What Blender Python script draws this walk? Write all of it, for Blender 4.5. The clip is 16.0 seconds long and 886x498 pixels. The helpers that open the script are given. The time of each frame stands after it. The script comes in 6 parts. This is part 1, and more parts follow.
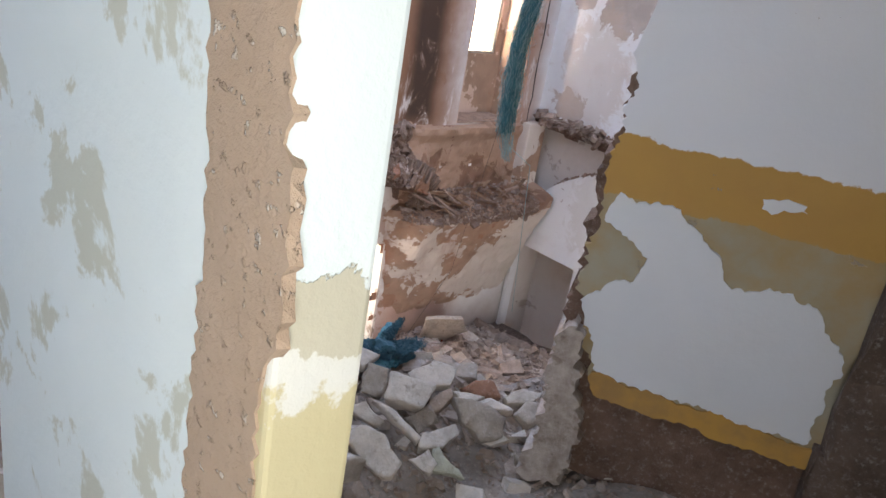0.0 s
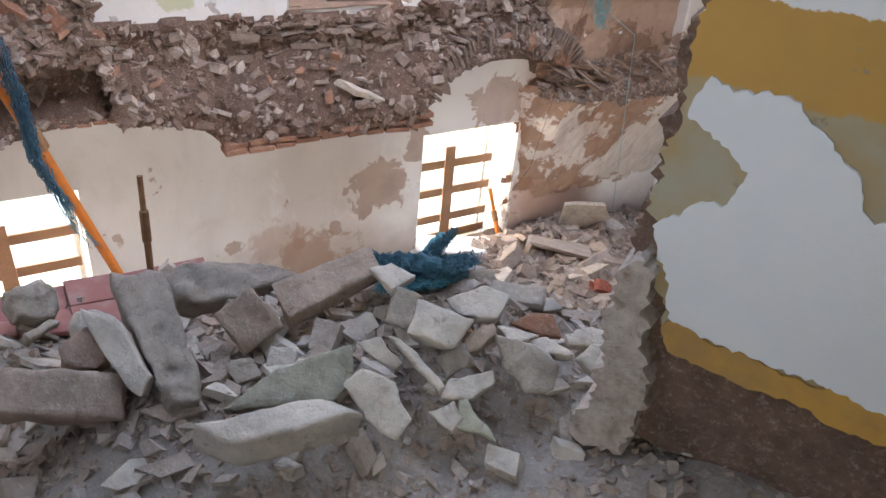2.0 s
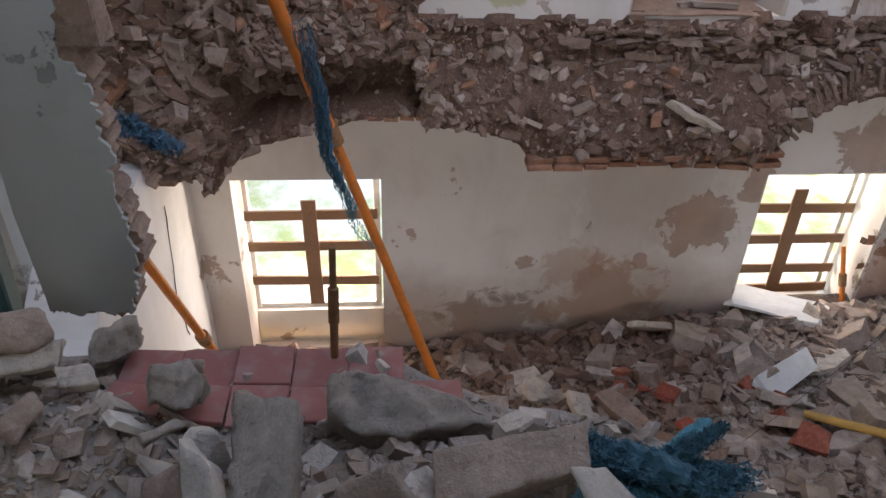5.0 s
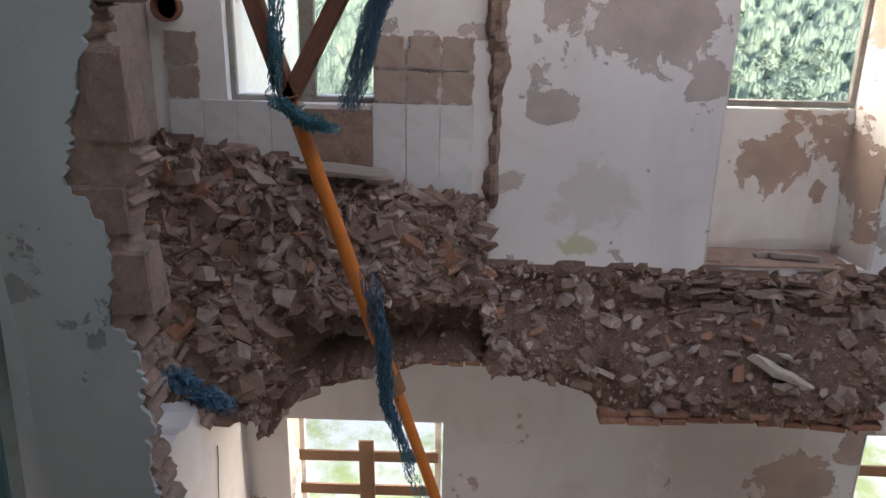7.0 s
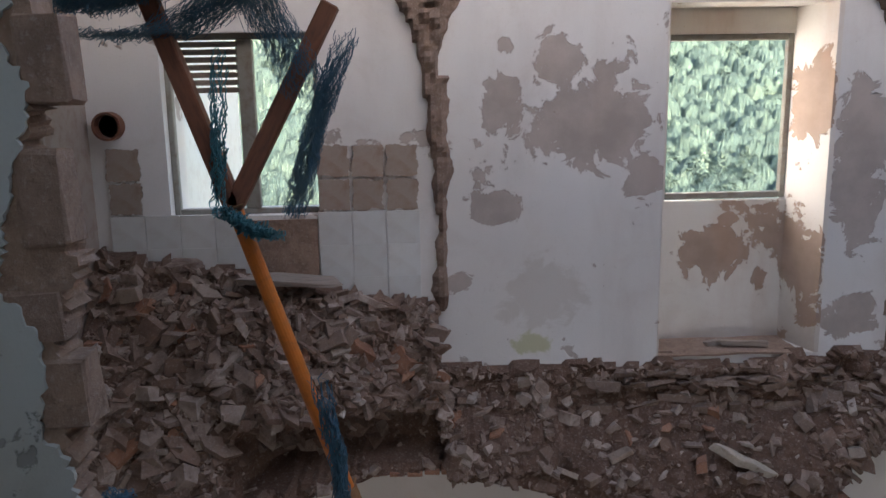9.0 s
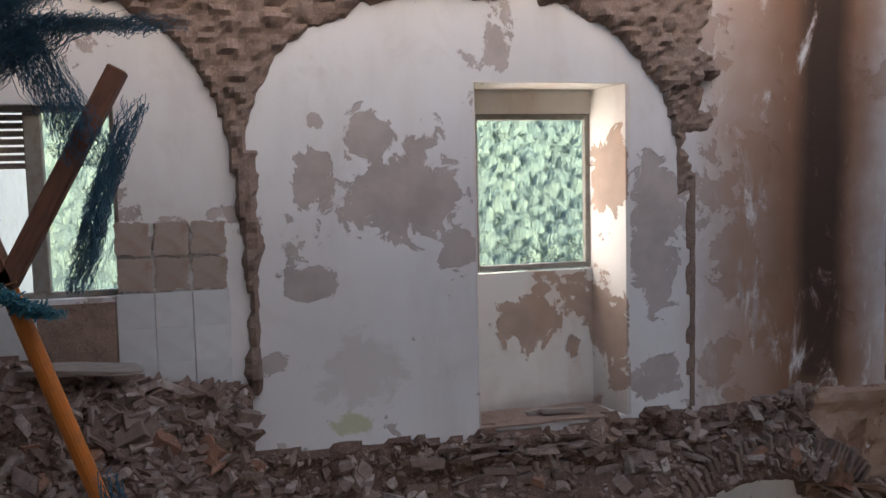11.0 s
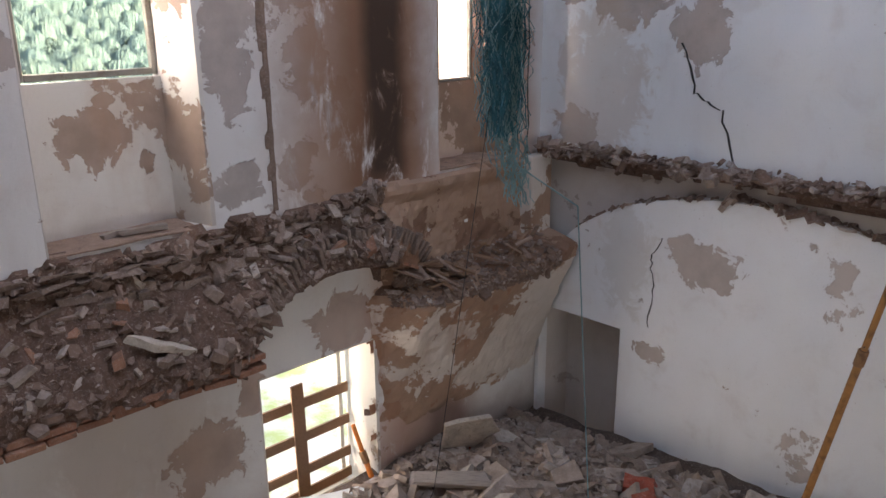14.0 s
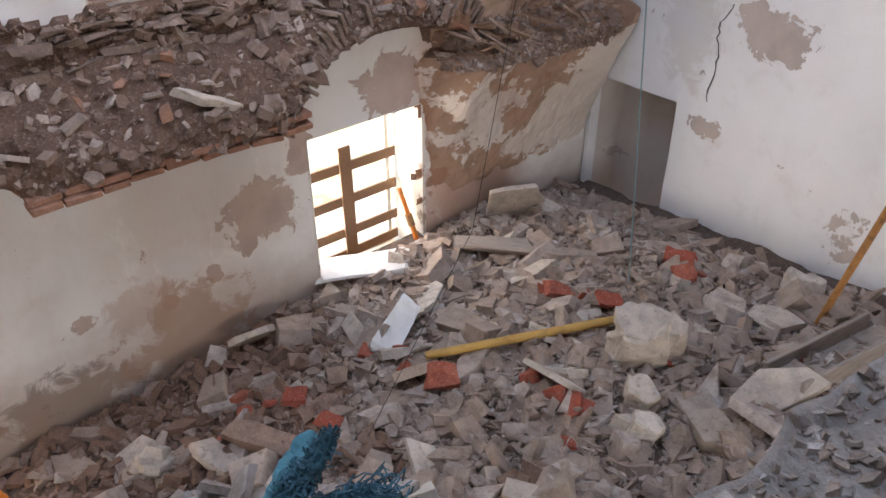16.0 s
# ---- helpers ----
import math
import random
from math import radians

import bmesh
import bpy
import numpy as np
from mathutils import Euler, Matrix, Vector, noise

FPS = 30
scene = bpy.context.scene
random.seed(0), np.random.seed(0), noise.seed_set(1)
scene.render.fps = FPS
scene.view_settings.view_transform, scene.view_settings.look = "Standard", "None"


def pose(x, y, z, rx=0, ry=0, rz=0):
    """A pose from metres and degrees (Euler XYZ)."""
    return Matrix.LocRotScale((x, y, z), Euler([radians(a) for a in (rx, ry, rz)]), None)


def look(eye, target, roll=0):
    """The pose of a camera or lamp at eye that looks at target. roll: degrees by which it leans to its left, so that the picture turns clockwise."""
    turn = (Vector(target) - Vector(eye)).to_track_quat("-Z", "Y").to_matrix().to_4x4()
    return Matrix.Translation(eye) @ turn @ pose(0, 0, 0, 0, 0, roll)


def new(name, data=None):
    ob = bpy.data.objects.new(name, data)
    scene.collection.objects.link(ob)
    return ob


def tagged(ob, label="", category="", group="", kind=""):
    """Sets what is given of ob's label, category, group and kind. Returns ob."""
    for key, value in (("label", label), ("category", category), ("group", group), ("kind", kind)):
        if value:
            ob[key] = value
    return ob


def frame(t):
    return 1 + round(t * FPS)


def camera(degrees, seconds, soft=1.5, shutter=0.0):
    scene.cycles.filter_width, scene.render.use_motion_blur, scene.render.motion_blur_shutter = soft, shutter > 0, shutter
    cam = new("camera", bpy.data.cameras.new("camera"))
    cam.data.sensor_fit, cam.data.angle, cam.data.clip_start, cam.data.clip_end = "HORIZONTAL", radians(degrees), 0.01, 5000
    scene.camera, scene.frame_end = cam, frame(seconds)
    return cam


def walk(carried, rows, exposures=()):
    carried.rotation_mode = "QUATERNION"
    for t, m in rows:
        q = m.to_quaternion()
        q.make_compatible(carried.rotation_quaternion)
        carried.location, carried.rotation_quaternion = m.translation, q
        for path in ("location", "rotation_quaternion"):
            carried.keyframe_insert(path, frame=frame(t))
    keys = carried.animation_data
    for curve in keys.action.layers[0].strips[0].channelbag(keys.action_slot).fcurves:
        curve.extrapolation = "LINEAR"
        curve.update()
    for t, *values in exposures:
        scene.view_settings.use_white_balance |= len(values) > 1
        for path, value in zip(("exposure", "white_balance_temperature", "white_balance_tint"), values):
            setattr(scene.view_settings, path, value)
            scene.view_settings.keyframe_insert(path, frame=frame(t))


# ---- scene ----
cam = camera(58.4, 16.0)
PATH = [
    (0, (0.555, 1.52, 1.799), (-0.765, 2.834, 1.069), 9.9),
    (0.5, (0.447, 1.688, 1.783), (-0.836, 3.026, 1.031), 6.7),
    (1, (0.422, 1.892, 1.752), (-0.836, 3.227, 0.956), 8.2),
    (1.5, (0.435, 2.06, 1.741), (-0.951, 3.212, 0.875), 9.0),
    (2, (0.331, 2.211, 1.689), (-1.094, 3.125, 0.624), 5.9),
    (2.5, (0.166, 2.328, 1.665), (-1.319, 3.07, 0.549), 3.7),
    (3, (0.097, 2.328, 1.645), (-1.494, 2.764, 0.514), -0.1),
    (3.2, (0.072, 2.344, 1.655), (-1.538, 2.668, 0.514), -0.2),
    (5.3, (-0.489, 2.807, 1.622), (-2.121, 2.886, 0.469), 1.5),
    (5.5, (-0.523, 2.831, 1.636), (-2.163, 2.822, 0.49), 0.0),
    (6, (-0.573, 2.824, 1.682), (-2.272, 2.726, 0.631), 0.4),
    (6.5, (-0.628, 2.807, 1.695), (-2.426, 2.704, 0.825), 0.6),
    (7, (-0.695, 2.765, 1.688), (-2.579, 2.725, 1.019), 1.1),
    (7.5, (-0.748, 2.732, 1.655), (-2.681, 2.748, 1.142), 0.8),
    (8, (-0.741, 2.747, 1.659), (-2.684, 2.786, 1.183), -0.1),
    (8.2, (-0.735, 2.752, 1.664), (-2.678, 2.812, 1.194), -0.3),
    (10.3, (-0.663, 2.871, 1.485), (-2.646, 3.09, 1.341), -2.3),
    (10.5, (-0.693, 2.901, 1.486), (-2.661, 3.221, 1.339), -2.2),
    (11, (-0.746, 2.959, 1.454), (-2.68, 3.44, 1.294), -1.4),
    (11.5, (-0.78, 3.016, 1.416), (-2.601, 3.805, 1.165), -0.4),
    (12, (-0.811, 3.037, 1.386), (-2.539, 3.996, 1.081), -0.5),
    (12.5, (-0.828, 2.99, 1.336), (-2.438, 4.131, 1.009), -0.7),
    (13, (-0.803, 3.016, 1.323), (-2.312, 4.28, 0.975), -0.6),
    (13.5, (-0.799, 3.018, 1.326), (-2.248, 4.336, 0.921), -0.4),
    (14, (-0.819, 3.036, 1.267), (-2.205, 4.349, 0.673), -0.5),
    (14.5, (-0.84, 3.096, 1.234), (-2.177, 4.355, 0.442), -0.1),
    (15, (-0.85, 3.137, 1.205), (-2.164, 4.346, 0.305), 0.2),
    (15.5, (-0.837, 3.117, 1.192), (-2.13, 4.254, 0.175), 0.2),
    (16, (-0.854, 3.083, 1.166), (-2.142, 4.144, 0.062), -0.1),
]
EXPO = [(0.0, 4.1, 7700, 21), (0.5, 3.5, 7800, 23), (1.0, 3.4, 8500, 29), (2.0, 4.3, 7700, 17), (2.5, 3.95, 7700, 17), (6.0, 3.12, 7700, 19), (8.0, 2.78, 7200, 17), (10.5, 2.52, 7100, 16), (12.5, 2.85, 7400, 18),
        (13.5, 2.95, 7500, 18), (14.5, 3.32, 7600, 18), (15.0, 3.72, 7700, 18), (16.0, 3.85, 7700, 18)]
walk(cam, [(t, look(eye, target, roll)) for t, eye, target, roll in PATH], EXPO)

# ---------------------------------------------------------------- light
world = bpy.data.worlds.new("world")
scene.world = world
world.use_nodes = True
wn = world.node_tree
sky = wn.nodes.new("ShaderNodeTexSky")
sky.sky_type = "NISHITA"
sky.sun_disc = False
sky.sun_elevation, sky.sun_rotation = radians(16), radians(69.4)
sky.air_density, sky.dust_density = 1.0, 3.0
wn.links.new(sky.outputs[0], wn.nodes["Background"].inputs[0])
wn.nodes["Background"].inputs[1].default_value = 0.15
sun = new("sun", bpy.data.lights.new("sun", "SUN"))
sun.data.energy, sun.data.angle, sun.data.color = 2.5, radians(6), (1.0, 0.95, 0.88)
sun.matrix_world = look((8, 3, 2.45), (0, 0, 0))

# fill lamp added to brighten the door jamb, set in an unseen corridor window
jamb_fill = new("jamb_fill_lamp", bpy.data.lights.new("jamb_fill_lamp", "AREA"))
jamb_fill.data.shape, jamb_fill.data.size, jamb_fill.data.size_y, jamb_fill.data.energy, jamb_fill.data.color = "RECTANGLE", 0.55, 1.2, 1.5, (0.8, 0.94, 1.0)
jamb_fill.matrix_world = look((1.06, 1.2, 1.65), (0.0, 1.75, 1.6))
# fill lamp added for the lower room, in invented openings on its far side
low_fill = new("lower_room_fill_lamp", bpy.data.lights.new("lower_room_fill_lamp", "AREA"))
low_fill.data.shape, low_fill.data.size, low_fill.data.size_y, low_fill.data.energy, low_fill.data.color = "RECTANGLE", 4.8, 0.9, 13.0, (0.82, 0.91, 1.0)
low_fill.matrix_world = look((3.18, 5.0, -1.42), (-6.0, 5.0, -2.1))

# hidden lamps added beside the window openings, as daylight falling on their reveals
for at, to, wide, high, watts in (((-6.6, 4.62, 1.38), (-6.56, 5.6, 1.38), 0.24, 1.1, 2.6), ((-6.6, 8.0, 1.1), (-6.56, 8.9, 1.1), 0.24, 1.0, 3.0),
                                  ((-6.62, 5.95, -2.4), (-6.58, 7.0, -2.4), 0.26, 1.4, 5.0), ((-6.62, 1.52, -2.5), (-6.72, 2.6, -2.5), 0.26, 1.4, 4.0),
                                  ((-6.62, 2.62, -2.5), (-6.62, 1.5, -2.5), 0.26, 1.4, 7.0)):
    lamp = new("opening_daylight", bpy.data.lights.new("opening_daylight", "AREA"))
    lamp.data.shape, lamp.data.size, lamp.data.size_y, lamp.data.energy, lamp.data.color = "RECTANGLE", wide, high, watts, (1.0, 0.97, 0.93)
    lamp.matrix_world = look(at, to)

# ---------------------------------------------------------------- mesh helpers
def mesh_of(name, bm, material=None, smooth=False):
    me = bpy.data.meshes.new(name)
    bm.normal_update()
    bm.to_mesh(me)
    bm.free()
    if smooth:
        for p in me.polygons:
            p.use_smooth = True
    if material:
        for m in (material if isinstance(material, (list, tuple)) else [material]):
            me.materials.append(m)
    return me


def part(name, bm, material, parent, label="", smooth=False):
    """One mesh object under a thing or part."""
    ob = new(name, mesh_of(name, bm, material, smooth))
    ob.parent = parent
    if label:
        ob["label"] = label
    return ob


def thing(name, label, category, at=None, group="", kind=""):
    ob = new(name)
    ob.empty_display_size = 0.05
    if at is not None:
        ob.matrix_world = at if isinstance(at, Matrix) else Matrix.Translation(at)
    return tagged(ob, label, category, group, kind)


def solid(name, bm, material, label, category, kind="", group="", smooth=False, at=None):
    ob = new(name, mesh_of(name, bm, material, smooth))
    if at is not None:
        ob.matrix_world = at
    return tagged(ob, label, category, group, kind)


def box(bm, lo, hi, mat=0):
    vs = [bm.verts.new((x, y, z)) for x in (lo[0], hi[0]) for y in (lo[1], hi[1]) for z in (lo[2], hi[2])]
    for q in ((0, 1, 3, 2), (4, 6, 7, 5), (0, 4, 5, 1), (2, 3, 7, 6), (0, 2, 6, 4), (1, 5, 7, 3)):
        bm.faces.new([vs[i] for i in q]).material_index = mat
    return vs


def bevelled(bm, width=0.01, segments=1):
    bmesh.ops.bevel(bm, geom=bm.edges[:], offset=width, segments=segments, affect="EDGES", profile=0.6)
    return bm


def wall_with_holes(bm, axis, lo, hi, a0, a1, z0, z1, holes, mat=0):
    """A wall slab between lo and hi across axis, along the other axis from a0 to a1, with rectangular holes (a, b, zl, zh)."""
    acuts = sorted({a0, a1, *[h[0] for h in holes], *[h[1] for h in holes]})
    acuts = [a for a in acuts if a0 <= a <= a1]
    for u, v in zip(acuts, acuts[1:]):
        m = (u + v) / 2
        spans, z = [], z0
        for h in sorted((h for h in holes if h[0] < m < h[1]), key=lambda h: h[2]):
            spans.append((z, h[2]))
            z = h[3]
        spans.append((z, z1))
        for za, zb in spans:
            if zb - za > 1e-4:
                if axis == "x":
                    box(bm, (lo, u, za), (hi, v, zb), mat)
                else:
                    box(bm, (u, lo, za), (v, hi, zb), mat)
    bmesh.ops.remove_doubles(bm, verts=bm.verts[:], dist=1e-4)


def fbm(p, octaves=4):
    return noise.fractal(Vector(p), 1.0, 2.0, octaves)

# ---------------------------------------------------------------- materials
class Graph:
    """A short way to write node materials."""
    def __init__(self, name, rough=0.9):
        self.mat = bpy.data.materials.new(name)
        self.mat.use_nodes = True
        self.t = self.mat.node_tree
        self.b = self.t.nodes["Principled BSDF"]
        self.b.inputs["Roughness"].default_value = rough
        geo = self.t.nodes.new("ShaderNodeNewGeometry")
        self.pos, self.island = geo.outputs["Position"], geo.outputs["Random Per Island"]
        self.obj = self.t.nodes.new("ShaderNodeTexCoord").outputs["Object"]
        self.rand = self.t.nodes.new("ShaderNodeObjectInfo").outputs["Random"]

    def put(self, socket, value):
        if hasattr(value, "is_output"):
            self.t.links.new(value, socket)
        elif isinstance(value, tuple) and len(value) == 3 and socket.type == "RGBA":
            socket.default_value = (*value, 1)
        else:
            socket.default_value = value

    def noise(self, scale, detail=5.0, rough=0.6, distort=0.0, co=None, stretch=None):
        n = self.t.nodes.new("ShaderNodeTexNoise")
        co = self.pos if co is None else co
        if stretch:
            m = self.t.nodes.new("ShaderNodeMapping")
            self.t.links.new(co, m.inputs[0])
            m.inputs["Scale"].default_value = stretch
            co = m.outputs[0]
        self.t.links.new(co, n.inputs["Vector"])
        for k, v in (("Scale", scale), ("Detail", detail), ("Roughness", rough), ("Distortion", distort)):
            n.inputs[k].default_value = v
        return n.outputs["Fac"]

    def cells(self, scale, feature="F1", out="Distance", co=None):
        n = self.t.nodes.new("ShaderNodeTexVoronoi")
        n.feature = feature
        self.t.links.new(self.pos if co is None else co, n.inputs["Vector"])
        n.inputs["Scale"].default_value = scale
        return n.outputs[out]

    def step(self, value, a, b):
        n = self.t.nodes.new("ShaderNodeMapRange")
        n.interpolation_type = "SMOOTHSTEP"
        self.put(n.inputs["Value"], value)
        n.inputs["From Min"].default_value, n.inputs["From Max"].default_value = a, b
        return n.outputs[0]

    def math(self, op, a, b=0.0):
        n = self.t.nodes.new("ShaderNodeMath")
        n.operation = op
        self.put(n.inputs[0], a)
        self.put(n.inputs[1], b)
        return n.outputs[0]

    def mix(self, fac, a, b):
        n = self.t.nodes.new("ShaderNodeMix")
        n.data_type = "RGBA"
        self.put(n.inputs["Factor"], fac)
        self.put(n.inputs["A"], a)
        self.put(n.inputs["B"], b)
        return n.outputs["Result"]

    def axes(self, co=None):
        n = self.t.nodes.new("ShaderNodeSeparateXYZ")
        self.t.links.new(self.pos if co is None else co, n.inputs[0])
        return n.outputs

    def done(self, colour, height=None, depth=0.01, rough=None, strength=0.7):
        self.put(self.b.inputs["Base Color"], colour)
        if rough is not None:
            self.put(self.b.inputs["Roughness"], rough)
        if height is not None:
            n = self.t.nodes.new("ShaderNodeBump")
            n.inputs["Distance"].default_value, n.inputs["Strength"].default_value = depth, strength
            self.put(n.inputs["Height"], height)
            self.t.links.new(n.outputs[0], self.b.inputs["Normal"])
        return self.mat


def peeling_plaster(name, paint, under, amount, soil=(0.36, 0.2, 0.12), soiled=0.35, streaks=None, damp=None, patches=(), stains=(), along="y"):
    """Old limewash that has come off in patches. amount: how much has gone, 0 to 1."""
    g = Graph(name, 0.85)
    n = g.noise(1.15, 9, 0.62, 0.25)
    m = g.noise(5.0, 7, 0.7, 0.5)
    field = g.math("ADD", g.math("MULTIPLY", n, 0.78), g.math("MULTIPLY", m, 0.22))
    edge = 0.63 - 0.2 * amount
    bare = g.step(field, edge, edge + 0.012)
    deep = g.step(field, edge + 0.085, edge + 0.1)
    px, py, pz = g.axes()
    run = py if along == "y" else px
    torn = g.math("MULTIPLY", g.math("SUBTRACT", g.noise(4.5, 8, 0.66, 0.6), 0.5), 3.0)

    def oval(a, z, ra, rz):
        u = g.math("DIVIDE", g.math("SUBTRACT", run, a), ra)
        v = g.math("DIVIDE", g.math("SUBTRACT", pz, z), rz)
        return g.math("ADD", g.math("SQRT", g.math("ADD", g.math("MULTIPLY", u, u), g.math("MULTIPLY", v, v))), torn)
    for spot in patches:
        bare = g.math("MAXIMUM", bare, g.step(oval(*spot), 1.02, 0.96))
    tone = g.noise(0.7, 4, 0.5)
    grain = g.noise(60, 4, 0.7)
    white = g.mix(g.step(tone, 0.3, 0.7), paint, tuple(c * k for c, k in zip(paint, (0.9, 0.88, 0.86))))
    white = g.mix(g.math("MULTIPLY", g.step(g.noise(2.6, 6, 0.65, 0.4), 0.5, 0.72), 0.45), white, tuple(c * k for c, k in zip(paint, (0.78, 0.72, 0.68))))
    raw = g.mix(g.step(g.noise(3.3, 5), 0.35, 0.7), under, tuple(c * 0.8 for c in under))
    col = g.mix(bare, white, raw)
    col = g.mix(g.math("MULTIPLY", deep, 0.35), col, soil)
    wash = g.math("MULTIPLY", g.step(g.noise(1.5, 5, 0.6, 0.0, None, (1.0, 1.0, 0.25)), 0.5, 0.75), soiled)
    col = g.mix(wash, col, soil)
    x, y, z = g.axes()
    if streaks:
        for centre, half, low, colour, k in streaks:
            off = g.math("ABSOLUTE", g.math("ADD", g.math("SUBTRACT", y, centre), g.math("MULTIPLY", g.math("SUBTRACT", g.noise(1.6, 5), 0.5), 0.5 * half)))
            fac = g.math("MULTIPLY", g.step(off, half, half * 0.35), g.step(z, low, low + 0.25))
            fac = g.math("MULTIPLY", fac, g.math("MULTIPLY", g.step(g.noise(3.4, 8, 0.72, 0.5, None, (1, 1, 0.42)), 0.3, 0.46), k))
            col = g.mix(fac, col, colour)
    for *spot, colour, k in stains:
        col = g.mix(g.math("MULTIPLY", g.step(oval(*spot), 1.15, 0.75), k), col, colour)
    if damp is not None:
        wet = g.math("ADD", z, g.math("MULTIPLY", g.math("SUBTRACT", g.noise(1.3, 5), 0.5), 1.1))
        col = g.mix(g.math("MULTIPLY", g.step(wet, damp + 0.35, damp - 0.3), 0.6), col, (0.3, 0.2, 0.14))
    col = g.mix(g.math("MULTIPLY", g.step(grain, 0.55, 0.8), 0.16), col, (0.18, 0.13, 0.1))
    pits = g.step(g.cells(14, "F1"), 0.07, 0.035)
    col = g.mix(g.math("MULTIPLY", pits, g.math("MULTIPLY", g.step(m, 0.5, 0.62), 0.6)), col, soil)
    h = g.math("SUBTRACT", g.math("ADD", g.math("MULTIPLY", grain, 0.12), g.math("MULTIPLY", m, 0.35)), g.math("ADD", g.math("MULTIPLY", bare, 0.55), g.math("MULTIPLY", deep, 0.6)))
    return g.done(col, h, 0.012)


def rubble_stone(name, a, b, c, per="island", scale=1.0):
    """Broken stone and mortar, dusty, every piece of its own tone."""
    g = Graph(name, 0.95)
    r = g.island if per == "island" else g.rand
    ramp = g.t.nodes.new("ShaderNodeValToRGB")
    g.t.links.new(r, ramp.inputs[0])
    el = ramp.color_ramp.elements
    el[0].color, el[1].color = (*a, 1), (*b, 1)
    e = el.new(0.55)
    e.color = (*c, 1)
    n = g.noise(9 * scale, 6, 0.7)
    f = g.noise(55 * scale, 5, 0.75)
    col = g.mix(g.step(n, 0.3, 0.75), ramp.outputs[0], tuple(0.62 * v for v in c))
    col = g.mix(g.math("MULTIPLY", g.step(f, 0.5, 0.75), 0.35), col, (0.62, 0.55, 0.5))
    col = g.mix(g.math("MULTIPLY", g.step(g.noise(22 * scale, 4), 0.58, 0.7), 0.5), col, (0.16, 0.1, 0.07))
    return g.done(col, g.math("ADD", g.math("MULTIPLY", n, 0.6), f), 0.012, strength=0.8)


def plain(name, colour, rough=0.6, metal=0.0, vary=0.25, scale=12, stain=(0.1, 0.06, 0.04), bump=0.004, stretch=None, per_piece=0.0):
    g = Graph(name, rough)
    g.b.inputs["Metallic"].default_value = metal
    n = g.noise(scale, 6, 0.65, 0.3, g.obj, stretch)
    f = g.noise(scale * 6, 4, 0.7, 0.0, g.obj, stretch)
    col = g.mix(g.math("MULTIPLY", g.step(n, 0.42, 0.72), vary * 1.6), colour, stain)
    col = g.mix(g.math("MULTIPLY", f, vary), col, tuple(c * 0.55 for c in colour))
    if per_piece:
        col = g.mix(g.math("MULTIPLY", g.rand, per_piece), col, tuple(c * 0.5 for c in colour))
    return g.done(col, g.math("ADD", n, g.math("MULTIPLY", f, 0.4)), bump, strength=0.6)


WHITE, BARE = (0.78, 0.76, 0.74), (0.46, 0.38, 0.34)
RUST, SOIL = (0.30, 0.12, 0.05), (0.24, 0.13, 0.085)
m_upper = peeling_plaster("limewash_upper_wall", WHITE, (0.5, 0.43, 0.39), 0.24, SOIL, 0.16,
                          [(7.1, 1.15, -0.9, (0.36, 0.2, 0.125), 0.85), (8.7, 0.7, -0.6, (0.36, 0.16, 0.07), 0.8), (7.25, 0.62, -0.4, (0.22, 0.1, 0.05), 0.85), (7.3, 0.3, -0.3, (0.055, 0.03, 0.018), 0.96)], None,
                          [(3.42, 1.89, 0.07, 0.08), (3.79, 1.79, 0.18, 0.15), (3.41, 1.51, 0.13, 0.2), (4.06, 1.36, 0.35, 0.28), (4.37, 1.02, 0.13, 0.19), (3.33, 0.84, 0.17, 0.12), (3.11, 0.31, 0.1, 0.08),
                           (5.86, 1.09, 0.2, 0.63), (5.89, -0.02, 0.17, 0.18), (6.56, 0.8, 0.19, 0.34), (6.71, 1.55, 0.17, 0.26), (6.86, 0.41, 0.21, 0.24), (6.41, 0.09, 0.16, 0.18)],
                          [(3.66, 0.21, 0.3, 0.24, (0.5, 0.44, 0.38), 0.4), (3.62, -0.14, 0.12, 0.08, (0.42, 0.42, 0.16), 0.6)])
m_lower = peeling_plaster("limewash_lower_wall", (0.8, 0.78, 0.75), (0.5, 0.39, 0.33), 0.12, SOIL, 0.2, [(4.9, 0.9, -9, (0.35, 0.22, 0.15), 0.3), (7.7, 0.9, -9, (0.42, 0.17, 0.08), 0.7)], -2.75,
                          [(5.46, -2.09, 0.3, 0.28), (5.83, -1.68, 0.15, 0.2), (5.29, -2.26, 0.14, 0.15), (6.8, -1.34, 0.36, 0.28), (4.97, -2.47, 0.07, 0.1), (4.58, -2.58, 0.05, 0.06)],
                          [(3.65, -3.12, 0.5, 0.3, (0.13, 0.1, 0.09), 0.75), (4.7, -2.95, 0.5, 0.45, (0.36, 0.2, 0.12), 0.7), (4.35, -2.54, 0.25, 0.25, (0.45, 0.3, 0.22), 0.5), (2.95, -3.3, 0.5, 0.3, (0.3, 0.2, 0.14), 0.5)])
